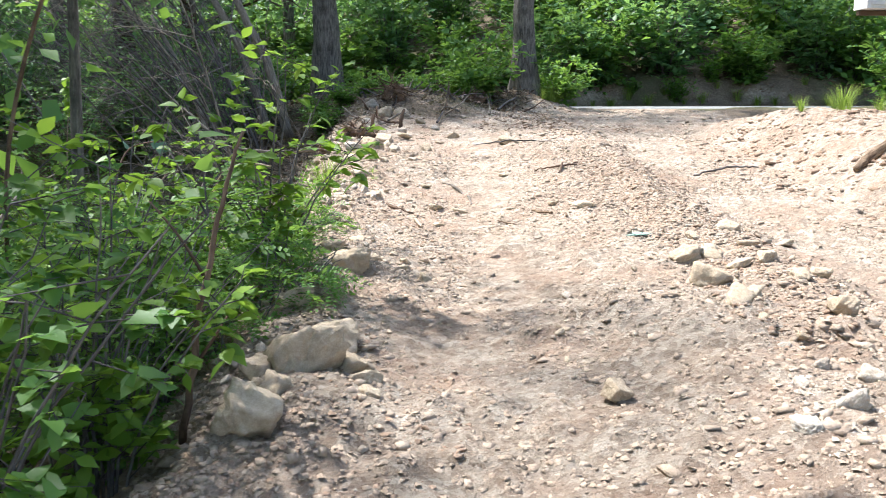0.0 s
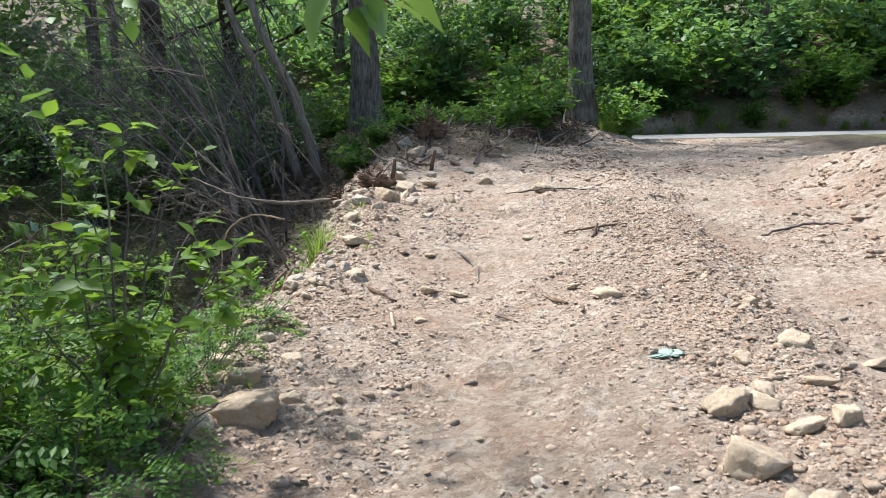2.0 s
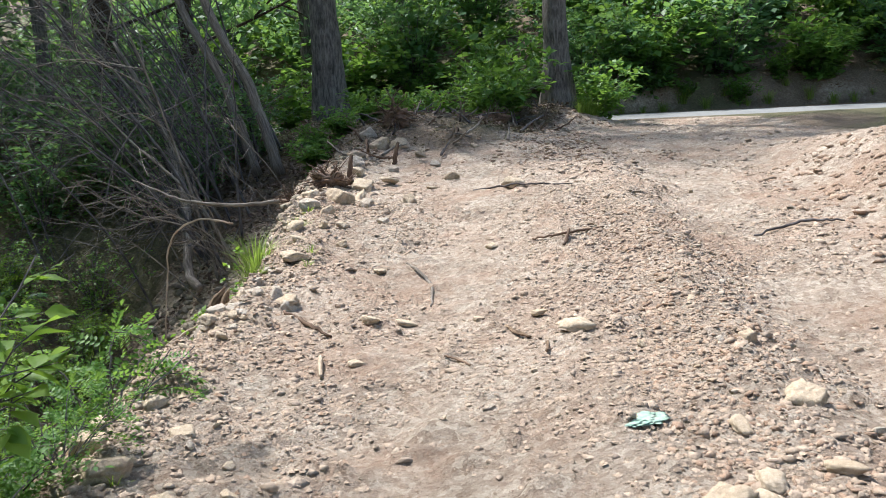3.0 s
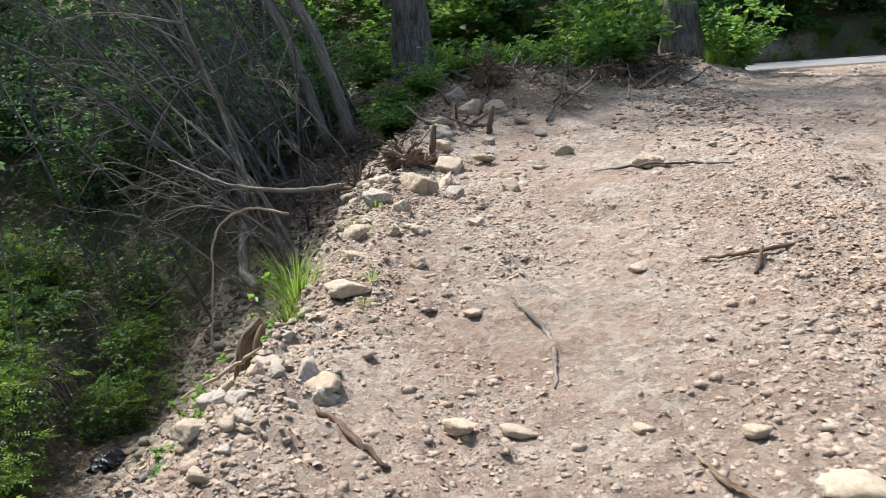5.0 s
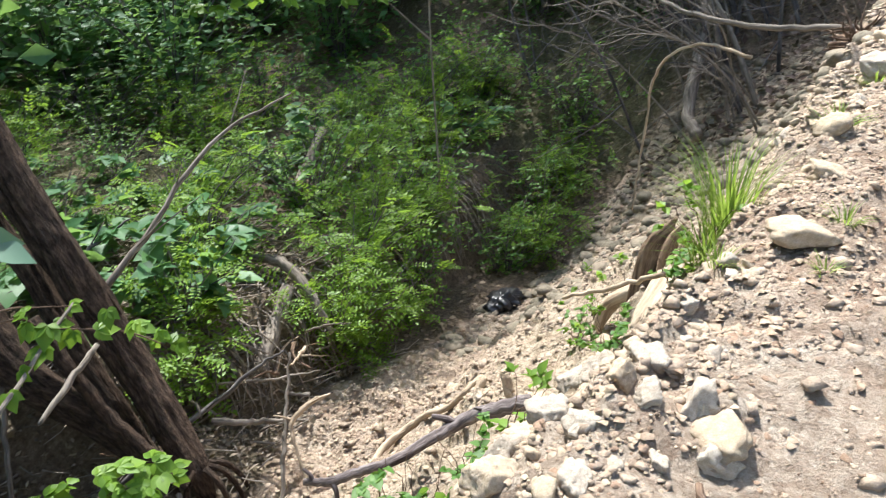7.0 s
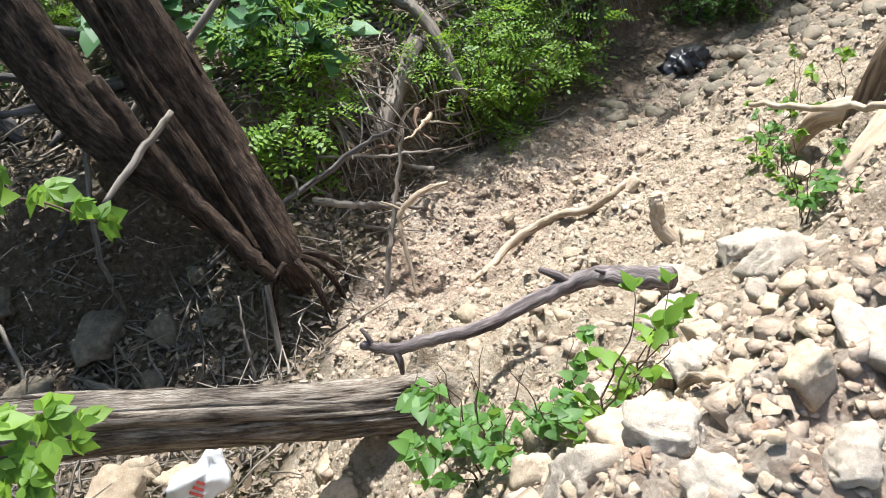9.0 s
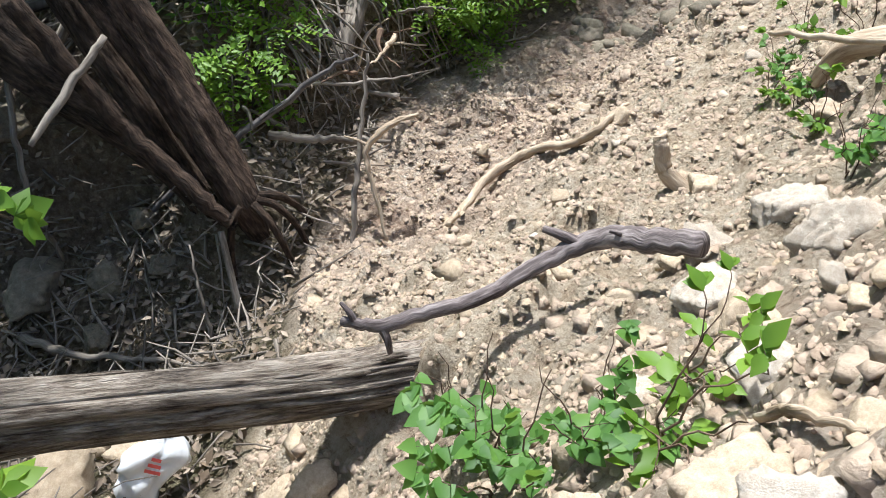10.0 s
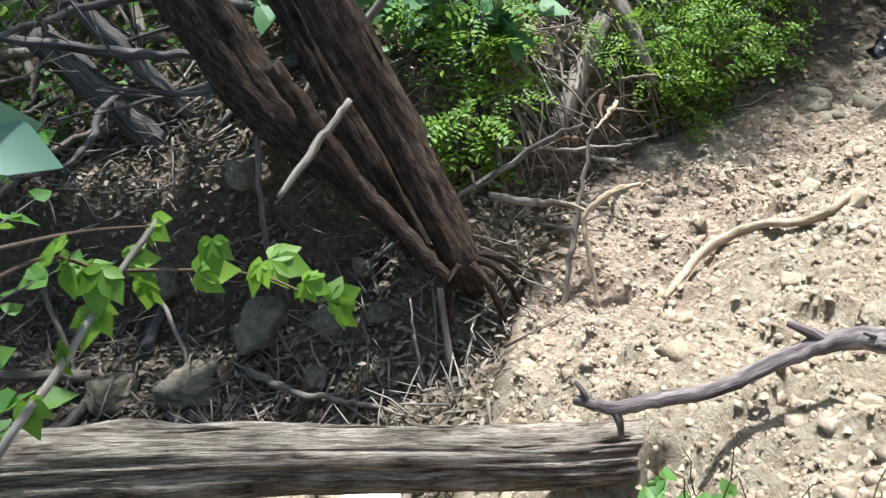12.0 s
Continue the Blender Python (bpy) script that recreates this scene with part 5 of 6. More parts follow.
# ---- grass ----
def grass_clump(place, height, blades, spread, seed, label, category="grass", group=""):
    r = np.random.default_rng(seed)
    g = Geo()
    for _ in range(blades):
        a, n = r.uniform(0, 6.28), height * r.uniform(0.4, 1.0)
        d = np.array([math.cos(a), math.sin(a), 0])
        side = np.array([-d[1], d[0], 0])
        f = d * spread * 0.35 * r.uniform(0, 1) + (0, 0, -0.03)
        bend = spread * r.uniform(0.2, 1.1)
        w = r.uniform(0.0018, 0.004)
        pts = [f + d * bend * u * u + np.array((0, 0, n * (u - 0.25 * u * u * u))) for u in (0, 0.35, 0.7, 1.0)]
        v = []
        for p, k in zip(pts, (1, 1, 0.7, 0.08)):
            v += [p - side * w * k, p + side * w * k]
        g.add(v, None, [[0, 1, 3, 2], [2, 3, 5, 4], [4, 5, 7, 6]])
    return single("grass_clump", g.mesh("grass_clump", M_GRASS, True), label, category, place, group)


grass_clump(rest(-1.33, 10.12), 0.6, 240, 0.3, 151, "tall yellow-green grass clump on the gully edge")
grass_clump(rest(-1.3, 9.85), 0.3, 60, 0.2, 152, "short grass tuft on the gully edge")
tuft_g = grass_clump(rest(-1.1, 9.5), 0.13, 30, 0.1, 153, "small sparse grass tuft in rubble", group="grass tufts")
r = np.random.default_rng(3)
for x, y, s in [(-0.8, 9.9, 1), (-0.75, 9.55, 0.8), (-1.0, 6.9, 1.2), (-1.1, 7.3, 1.3), (-0.95, 6.2, 1), (-1.3, 8.0, 1.1), (-0.7, 5.9, 0.9), (-1.15, 10.9, 1.6), (-1.2, 11.6, 1.4)]:
    copy_thing(tuft_g, Matrix.LocRotScale(Vector(rest(x, y)), Euler((0, 0, r.uniform(0, 6))), Vector((s, s, s))))
verge = grass_clump(rest(5.3, 12.2), 0.55, 110, 0.35, 154, "tall green verge grass below the post", group="verge grass")
verge_spots = [(5.7, 12.0), (6.1, 12.4), (4.9, 12.6), (6.5, 12.1), (5.5, 12.9)] + [(x, float(road_middle(x)) + 2.35 + 0.25 * r.normal()) for x in np.arange(1.5, 16, 0.55)] + [(2.5 + 0.3 * r.normal(), 21.6 + 0.3 * r.normal()) for _ in range(5)] + [(-0.8 + k * 0.6, 21.6) for k in range(4)]
for x, y in verge_spots:
    s = r.uniform(0.5, 1.2)
    copy_thing(verge, Matrix.LocRotScale(Vector(rest(x, y)), Euler((0, 0, r.uniform(0, 6))), Vector((s, s, s))))


# ---- ground cover, litter and fallen sticks ----
def scatter(n, x0, x1, y0, y1, keep, r):
    x, y = r.uniform(x0, x1, n), r.uniform(y0, y1, n)
    k = keep(x, y)
    x, y = x[k], y[k]
    return x, y, ground_z(x, y)


def wild(x, y):
    return worked(x, y) < 0.35


M_WOODCHIP = leaf_material("torn_bark", (0.045, 0.028, 0.021), (0.13, 0.085, 0.066), (0.3, 0.225, 0.18), 0.05, 0.9, 0.2)
M_BARKCHIP = leaf_material("bark_chip", (0.08, 0.06, 0.043), (0.19, 0.145, 0.105), (0.36, 0.295, 0.23), 0.05, 0.9, 0.2)
r = np.random.default_rng(55)
x, y, z = scatter(46000, -16, -2.2, -4, 20, lambda x, y: wild(x, y) & (x < gully(y)[0] - 0.75) & (value_noise(x * 0.9, y * 0.9, 31) > 0.3) & ~((x > -6.0) & (y > 9.6) & (y < 11.2)) & ((y > 9.0) | (y < 5) | (x < -6.3)), r)
g = Geo()
far_leaves(g, np.stack([x, y, z + r.uniform(0.02, 0.34, len(x)) * r.uniform(0.3, 1, len(x))], -1), r.normal(size=(len(x), 3)) * (1, 1, 0.25), r.normal(size=(len(x), 3)) * 0.4 + (0, 0, 1), r.uniform(0.05, 0.11, len(x)))
single("ground_cover", g.mesh("ground_cover", M_LEAF), "low green herbs covering the forest floor", "ground cover", kind="stuff")
x, y, z = scatter(30000, -11, 2, 4.5, 21, wild, r)
g = Geo()
far_leaves(g, np.stack([x, y, z + r.uniform(0.004, 0.03, len(x))], -1), r.normal(size=(len(x), 3)) * (1, 1, 0.3), r.normal(size=(len(x), 3)) * 0.5 + (0, 0, 1), r.uniform(0.03, 0.075, len(x)))
single("leaf_litter", g.mesh("leaf_litter", M_DRYLEAF), "dry brown leaf litter on the forest floor", "leaf litter", kind="stuff")
x, y, z = scatter(6500, -4.4, 2.4, 14.8, 21.4, lambda x, y: np.where(x > -1.7, (y > 17.2 + 1.2 * value_noise(x * 2, y * 2, 58)) & (x < 0.1 + (y - 15.5) * 0.35), x < lip(y)), r)
g = Geo()
far_leaves(g, np.stack([x, y, z + r.uniform(0.005, 0.06, len(x))], -1), r.normal(size=(len(x), 3)) * (1, 1, 0.45), r.normal(size=(len(x), 3)) * 0.6 + (0, 0, 1), r.uniform(0.05, 0.15, len(x)), 0.2)
single("bark_litter", g.mesh("bark_litter", M_WOODCHIP), "dark red-brown bark and root litter on the debris bank", "bark litter", kind="stuff")
x, y, z = scatter(26000, -7.2, -3.0, 6.2, 11.6, wild, r)
g = Geo()
far_leaves(g, np.stack([x, y, z + r.uniform(0.003, 0.04, len(x))], -1), r.normal(size=(len(x), 3)) * (1, 1, 0.3), r.normal(size=(len(x), 3)) * 0.6 + (0, 0, 1), r.uniform(0.02, 0.07, len(x)), 0.22)
single("bark_litter", g.mesh("bark_litter", M_BARKCHIP), "grey-brown bark chips and dead leaves in the hollow", "bark litter", kind="stuff")
g = Geo()
x, y, z = scatter(3000, -6.8, -3.0, 6.8, 11.6, wild, r)
for k in range(len(x)):
    a, n = r.uniform(0, 6.28), r.uniform(0.08, 0.38)
    d = np.array([math.cos(a), math.sin(a), r.normal() * 0.25])
    p0 = np.array([x[k], y[k], z[k] + r.uniform(0.0, 0.06)])
    tube(g, [p0, p0 + d * n * 0.5 + r.normal(size=3) * 0.015, p0 + d * n], (r.uniform(0.003, 0.011), 0.003), 4, seed=k % 7)
single("twig_litter", g.mesh("twig_litter", M_DEAD, True, True), "heaped broken twigs in the hollow and on the bank", "twig litter", kind="stuff")
# bare roots hanging from the cut bank
g = Geo()
for k in range(150):
    y = r.uniform(9.4, 14.2)
    mx, bed = gully(y)
    p0 = np.array([mx - 0.85 - r.uniform(0, 0.25), y, bed + 0.75 + r.uniform(-0.1, 0.1)])
    e = np.array([mx - 0.4 - r.uniform(0, 0.2), y + 0.2 * r.normal(), bed + r.uniform(0.02, 0.35)])
    tube(g, spline([p0, (p0 + e) / 2 + (0.08, 0.05 * r.normal(), 0.08), e], 4), (r.uniform(0.005, 0.014), 0.003), 5, 0, 0.2, False, k % 9)
single("bank_roots", g.mesh("bank_roots", M_DEAD, True, True), "bare roots hanging down the cut bank", "roots", kind="stuff")
# ---- rocks ----
def rock_mesh(seed, material, level=3, flat=0.7, rough=0.12):
    r = np.random.default_rng(seed)
    v, f = rock_points(level, r, 8, rough)
    g = Geo()
    g.add(v * np.array([1.0, r.uniform(0.7, 0.95), flat * r.uniform(0.8, 1.1)]), f)
    return g.mesh("rock", material)


def set_rock(me, x, y, size, r, label, sink=0.3, group="rocks on the edge", tilt=0.25, name="rock"):
    ob = single(name, me, label, "rock", rest(x, y, size * (0.34 - sink)), group)
    ob.rotation_euler = (r.normal() * tilt, r.normal() * tilt, r.uniform(0, 6.28))
    ob.scale = (size, size, size)
    return ob


PALE = [rock_mesh(200 + k, M_STONE, 3, 0.7) for k in range(6)]
WHITE = [rock_mesh(220 + k, M_WHITE_STONE, 3, 0.75, 0.14) for k in range(6)]
DARK = [rock_mesh(240 + k, M_DARK_STONE, 3, 0.6) for k in range(4)]
FLAT = [rock_mesh(260 + k, M_STONE, 2, 0.34) for k in range(4)]
r = np.random.default_rng(77)
for x, y, s in [(-0.58, 3.68, 0.42), (-0.48, 4.05, 0.34), (-0.66, 3.0, 0.36), (-0.36, 3.72, 0.2), (-0.3, 3.58, 0.15), (-0.78, 4.6, 0.26), (-0.62, 3.36, 0.2), (-0.74, 3.62, 0.22), (-0.26, 3.42, 0.12)]:
    set_rock(PALE[r.integers(6)], x, y, s * 0.9, r, "large tan limestone boulder at the drive's edge")
set_rock(PALE[2], 0.72, 3.42, 0.15, r, "single angular tan rock on the drive", 0.12)
for x, y, s in [(1.51, 4.9, 0.22), (1.54, 4.5, 0.2), (1.63, 4.6, 0.18), (1.8, 5.28, 0.15), (1.98, 4.83, 0.15), (1.92, 4.12, 0.17), (1.53, 5.55, 0.21), (1.73, 5.7, 0.15), (1.7, 5.53, 0.13), (2.1, 6.5, 0.17), (1.99, 5.75, 0.15), (1.96, 5.3, 0.16), (2.5, 6.5, 0.16), (2.2, 5.1, 0.12), (1.75, 6.2, 0.12), (2.05, 7.3, 0.12)]:
    set_rock((PALE + FLAT)[r.integers(10)], x, y, s, r, "angular tan limestone rock on the rubble ridge", 0.2, "rocks on the ridge")
for x, y, s in [(1.49, 3.08, 0.2), (1.7, 3.32, 0.18), (1.27, 2.88, 0.15), (1.62, 2.88, 0.2), (1.82, 3.05, 0.16), (1.4, 3.3, 0.1), (1.55, 3.5, 0.12), (1.95, 3.4, 0.14)]:
    set_rock(WHITE[r.integers(6)], x, y, s * 0.8, r, "chalky white limestone piece pressed into the drive", 0.42, "chalky pieces")
for x, y, s in [(-0.58, 5.5, 0.3), (-0.98, 6.3, 0.22), (-0.24, 5.9, 0.09), (-0.25, 5.74, 0.1), (-0.1, 5.5, 0.13), (-0.46, 5.76, 0.15), (-0.74, 5.95, 0.22), (-0.82, 5.6, 0.18), (-0.85, 6.7, 0.15), (-0.6, 6.4, 0.12), (-0.7, 5.2, 0.16)]:
    set_rock(PALE[r.integers(6)], x, y, s * 0.9, r, "tan limestone rock on the crumbling edge", 0.27)
for x, y, s in [(-0.98, 8.4, 0.2), (-0.86, 8.52, 0.17), (-1.0, 8.8, 0.2), (-1.02, 8.66, 0.2), (-0.76, 8.62, 0.2), (-0.66, 8.5, 0.22), (-0.88, 8.18, 0.18), (-1.22, 8.5, 0.15), (-1.2, 8.34, 0.19), (-0.76, 8.38, 0.1), (-0.83, 8.3, 0.11), (-1.12, 8.65, 0.13), (-1.04, 9.13, 0.12), (-1.0, 9.38, 0.12), (-1.05, 8.1, 0.2), (-1.2, 7.95, 0.16)]:
    set_rock((PALE + WHITE)[r.integers(12)], x, y, s * 0.66, r, "pale angular limestone rock on the edge of the slope", 0.33)
for x, y, s in [(-1.2, 8.5, 0.24), (-1.1, 8.44, 0.2), (-1.36, 8.86, 0.2), (-1.56, 9.1, 0.24), (-1.7, 9.22, 0.24), (-1.62, 8.82, 0.16), (-1.85, 9.42, 0.2), (-1.5, 9.36, 0.28), (-1.72, 9.56, 0.25), (-2.2, 9.95, 0.2), (-1.45, 9.0, 0.14), (-1.95, 9.2, 0.14), (-2.0, 10.3, 0.2)]:
    set_rock((WHITE + PALE)[r.integers(9)], x, y, s * 0.72, r, "chalky white limestone rock on the slope", 0.36, "rocks on the slope")
for x, y, s in [(-3.4, 8.0, 0.2), (-3.55, 7.86, 0.22), (-3.3, 7.7, 0.3), (-2.45, 8.35, 0.17), (-2.75, 8.75, 0.16), (-2.6, 8.25, 0.18), (-2.5, 8.0, 0.2), (-3.05, 7.75, 0.18), (-2.15, 8.25, 0.16)]:
    set_rock(PALE[r.integers(6)], x, y, s, r, "dusty tan rock below the fallen log", 0.2, "rocks below the log")
for x, y, s in [(-4.92, 8.12, 0.36), (-4.6, 8.4, 0.25), (-4.85, 7.6, 0.32), (-5.25, 8.4, 0.3), (-4.4, 8.65, 0.18), (-4.4, 8.2, 0.2), (-5.1, 7.2, 0.32), (-4.2, 7.9, 0.2), (-4.7, 8.75, 0.2), (-5.5, 7.7, 0.3)]:
    set_rock(DARK[r.integers(4)], x, y, s, r, "damp grey stone in the dark hollow", 0.15, "stones in the hollow")
for x, y, s in [(-1.2, 11.7, 0.22), (-1.0, 12.3, 0.3), (-0.9, 13.2, 0.26), (-0.62, 13.4, 0.22), (-0.4, 11.3, 0.13), (-0.68, 12.15, 0.2), (-1.0, 11.55, 0.18), (-0.8, 16.1, 0.3), (0.1, 13.8, 0.17), (-0.26, 12.4, 0.14), (-0.1, 13.25, 0.13), (-1.1, 16.1, 0.32), (-0.84, 12.6, 0.24), (-1.3, 12.3, 0.22), (-1.15, 14.1, 0.24), (-1.25, 14.8, 0.3), (-0.7, 14.5, 0.16), (-1.35, 15.4, 0.28), (-0.2, 14.9, 0.15), (-0.45, 15.6, 0.2), (-0.9, 10.9, 0.14), (-1.15, 10.8, 0.18), (-0.75, 11.0, 0.12), (-1.4, 16.9, 0.3), (0.3, 16.2, 0.16), (-1.0, 10.3, 0.16), (-0.62, 10.35, 0.11)]:
    set_rock((PALE + WHITE + FLAT)[r.integers(16)], x, y, s, r, "pale broken limestone rock along the drive's far edge", 0.24, "rocks along the far edge", 0.35)
set_rock(PALE[4], 0.87, 13.0, 0.24, r, "single pale rock on the drive", 0.15)
for x, y, s in [(-0.04, 7.58, 0.1), (0.62, 8.39, 0.1), (1.2, 7.7, 0.22), (0.15, 8.4, 0.14), (-0.06, 8.37, 0.2), (-0.67, 8.55, 0.2), (0.67, 10.26, 0.13), (1.0, 8.2, 0.12)]:
    set_rock(FLAT[r.integers(4)], x, y, s, r, "flat pale stone pressed into the drive", 0.24, "stones on the drive", 0.12)
slab = set_rock(FLAT[1], -0.9, 9.74, 0.26, r, "flat pale slab on the drive's edge", 0.22, tilt=0.1)
set_rock(FLAT[2], -0.2, 9.66, 0.13, r, "flat yellowish stone on the drive", 0.26, tilt=0.08)

M_FILL = stone_material("pale_fill", (0.27, 0.2, 0.13), (0.43, 0.35, 0.25), (0.57, 0.49, 0.38), 12.0, True)
M_RUST = stone_material("rusty_crumbs", (0.19, 0.125, 0.085), (0.32, 0.22, 0.155), (0.44, 0.34, 0.26), 14.0, True)
# loose stones, one by one
MID = [rock_mesh(300 + k, M_STONE, 2, 0.5, 0.1) for k in range(8)] + [rock_mesh(320 + k, M_WHITE_STONE, 2, 0.55, 0.1) for k in range(3)]
count = 0
while count < 290:
    y = r.uniform(2.6, 14.5)
    e = float(lip(y))
    u = r.uniform()
    x = e + 0.3 - abs(r.normal()) * 0.35 if u < 0.35 else (e - r.uniform(0, 2.6) if u < 0.62 else (1.9 + r.normal() * 0.45 if u < 0.8 else r.uniform(e, 3.4)))
    if worked(np.array(x), np.array(y)) < 0.7:
        continue
    size = 0.035 + 0.05 * r.uniform() ** 2 + (0.03 if u < 0.62 else 0)
    set_rock(MID[r.integers(11)], x, y, size, r, "loose angular limestone stone on rubble", 0.26, "loose stones", 0.4, "stone")
    count += 1


def gravel(n, lo, hi, box, seed, material, label, level=0, power=3.2, least=0.6):
    """Small stones in one sheet of stuff."""
    r = np.random.default_rng(seed)
    shapes = [crumb(r) if hi < 0.047 else (shard(r) if level == 0 else rock_points(level, r, 3)) for _ in range(14)]
    x, y = r.uniform(box[0], box[1], n), r.uniform(box[2], box[3], n)
    w = worked(x, y)
    slope = smooth(-0.1, 0.5, lip(y) - x)
    ridge = bump(x, 1.75, 0.5) + bump(x, lip(y) + 0.15, 0.3)
    patch = value_noise(x * 1.7, y * 1.7, 71)
    k = (w > least) & (r.uniform(size=n) < 0.2 + 0.25 * slope + 0.4 * np.minimum(ridge, 1) + 0.5 * (patch - 0.4) - 0.16 * (bump(x, 0.25, 0.4) + bump(x, 2.8, 0.5)))
    x, y = x[k], y[k]
    n = len(x)
    size = lo + (hi - lo) * r.uniform(size=n) ** power
    z = ground_z(x, y) + size * (0.1 if hi < 0.047 else -0.06)
    yaw = r.uniform(0, np.pi, n)
    q = np.stack([np.cos(yaw), r.normal(size=n) * 0.22, r.normal(size=n) * 0.22, np.sin(yaw)], -1)
    q /= np.linalg.norm(q, axis=1)[:, None]
    a, b, c, d = q.T
    R = np.stack([1 - 2 * (c * c + d * d), 2 * (b * c - a * d), 2 * (b * d + a * c), 2 * (b * c + a * d), 1 - 2 * (b * b + d * d), 2 * (c * d - a * b), 2 * (b * d - a * c), 2 * (c * d + a * b), 1 - 2 * (b * b + c * c)], -1).reshape(n, 3, 3)
    g = Geo()
    pick = r.integers(0, 14, n)
    for s, (v, f) in enumerate(shapes):
        i = np.where(pick == s)[0]
        vv = np.einsum("nij,vj->nvi", R[i], v)
        vv[..., 2] *= 0.58
        vv = vv * size[i, None, None] + np.stack([x[i], y[i], z[i]], -1)[:, None]
        ff = f[None] + (np.arange(len(i)) * len(v))[:, None, None]
        g.add(vv.reshape(-1, 3), ff.reshape(-1, 3))
    single("gravel", g.mesh("gravel", material), label, "gravel", kind="stuff")


gravel(70000, 0.008, 0.058, (-5.4, 3.8, 2.2, 14.5), 401, M_RUBBLE, "small broken limestone rubble over drive and slope")
gravel(4600, 0.03, 0.095, (-5.6, 4.8, 2.2, 16.5), 402, M_RUBBLE, "fist-sized broken limestone slabs over drive and slope")
gravel(52000, 0.01, 0.04, (-5.4, -0.7, 6.0, 14.5), 408, M_FILL, "pale broken limestone and clods on the slope", power=3.0)
gravel(260, 0.05, 0.12, (-4.2, -0.8, 6.5, 12.5), 409, M_FILL, "pale broken limestone lumps on the slope", 0, power=2.0)
# Stones coloured dark to stand in for shade in the bed.
gravel(2600, 0.05, 0.2, (-6.0, -1.4, 11.8, 17.0), 414, M_DARK_STONE, "grey tumbled stones in the gully bed", 1, power=2.0, least=0.3)
gravel(9000, 0.03, 0.1, (-6.0, -1.4, 12.5, 17.0), 415, M_RUBBLE, "broken stones along the gully bed", least=0.3)
gravel(5000, 0.03, 0.12, (1.0, 18.0, 26.6, 29.0), 416, M_CLAY, "red clay crumbs on the cut bank", least=-1)
gravel(6500, 0.018, 0.06, (-1.3, 0.4, 4.0, 15.0), 413, M_RUBBLE, "broken limestone along the drive's edge")
gravel(1300, 0.006, 0.04, (1.25, 2.05, 2.65, 3.45), 412, M_CHIPS, "crushed chalk smeared into the drive")
gravel(9000, 0.012, 0.05, (1.45, 2.6, 3.6, 11.0), 410, M_RUST, "rusty brown soil crumbs along the rubble ridge")
gravel(14000, 0.01, 0.045, (-1.2, 0.15, 2.6, 13.0), 411, M_RUST, "brown soil crumbs along the drive's edge")
gravel(500, 0.01, 0.05, (-5.2, 2.6, 2.2, 12.5), 403, M_CHIPS, "chalky white stone chips")
gravel(14000, 0.025, 0.09, (-2.2, 6.0, 12.5, 22.0), 404, M_RUBBLE, "scattered stones on the far drive", least=0.15)
gravel(6000, 0.015, 0.09, (3.0, 5.6, 3.0, 13.0), 405, M_RUBBLE, "broken stones on the berm")
gravel(7000, 0.02, 0.11, (3.5, 6.0, 5.5, 13.5), 417, M_RUST, "brown earth clods on the berm", least=0.3)
gravel(16000, 0.02, 0.09, (-4.6, 3.2, 14.8, 21.6), 406, M_CLODS, "brown soil clods on the debris bank", least=-1)
gravel(170000, 0.009, 0.044, (-4.4, 3.4, 2.2, 12.5), 407, M_SOIL_CLOD, "crumbled tan soil clods on slope and edge", power=2.0)
# ---- rubbish ----
def plastic_jug(place):
    """A crushed white jug lying half buried."""
    ob = thing("plastic_jug", "crushed white plastic jug with red print among rocks", "plastic jug", place)
    d, f = BALLS[3]
    n = 6.0
    v = d / (np.abs(d) ** n).sum(1, keepdims=True) ** (1 / n)
    v = v * np.array([0.085, 0.045, 0.17])
    v[:, :2] *= (1 - 0.6 * smooth(0.06, 0.17, v[:, 2:3]))
    v += 0.06 * (value_noise(v[:, 0] * 14 + 3, v[:, 2] * 12, 4) - 0.5)[:, None] * d
    v += 0.025 * np.abs(value_noise(v[:, 0] * 34 + 3, v[:, 2] * 30 + v[:, 1] * 20, 5) - 0.5)[:, None] * d * 2
    v[:, 0] += 0.03 * np.sin(v[:, 2] * 17)
    g = Geo()
    g.add(v, f)
    part("jug_body", g.mesh("jug_body", M_PLASTIC, True), ob)
    g = Geo()
    ang = np.linspace(0, 2 * np.pi, 16, endpoint=False)
    for k, (z, rad) in enumerate(((0.15, 0.02), (0.19, 0.02))):
        g.add(np.stack([rad * np.cos(ang), rad * np.sin(ang), np.full(16, z)], -1))
    i = np.arange(16)
    g.q.append(np.stack([i, (i + 1) % 16, (i + 1) % 16 + 16, i + 16], -1))
    part("neck", g.mesh("neck", M_PLASTIC, True), ob)
    g = Geo()
    for k in range(3):
        z0, w = -0.02 + 0.025 * k, 0.03 - 0.006 * k
        g.add([(-w, -0.058, z0), (w, -0.058, z0), (w, -0.058, z0 + 0.014), (-w, -0.058, z0 + 0.014)], None, [[0, 1, 2, 3]])
    part("print", g.mesh("print", M_RED, False), ob, "faded red print")
    ob.rotation_euler = (radians(-38), radians(30), radians(48))
    return ob


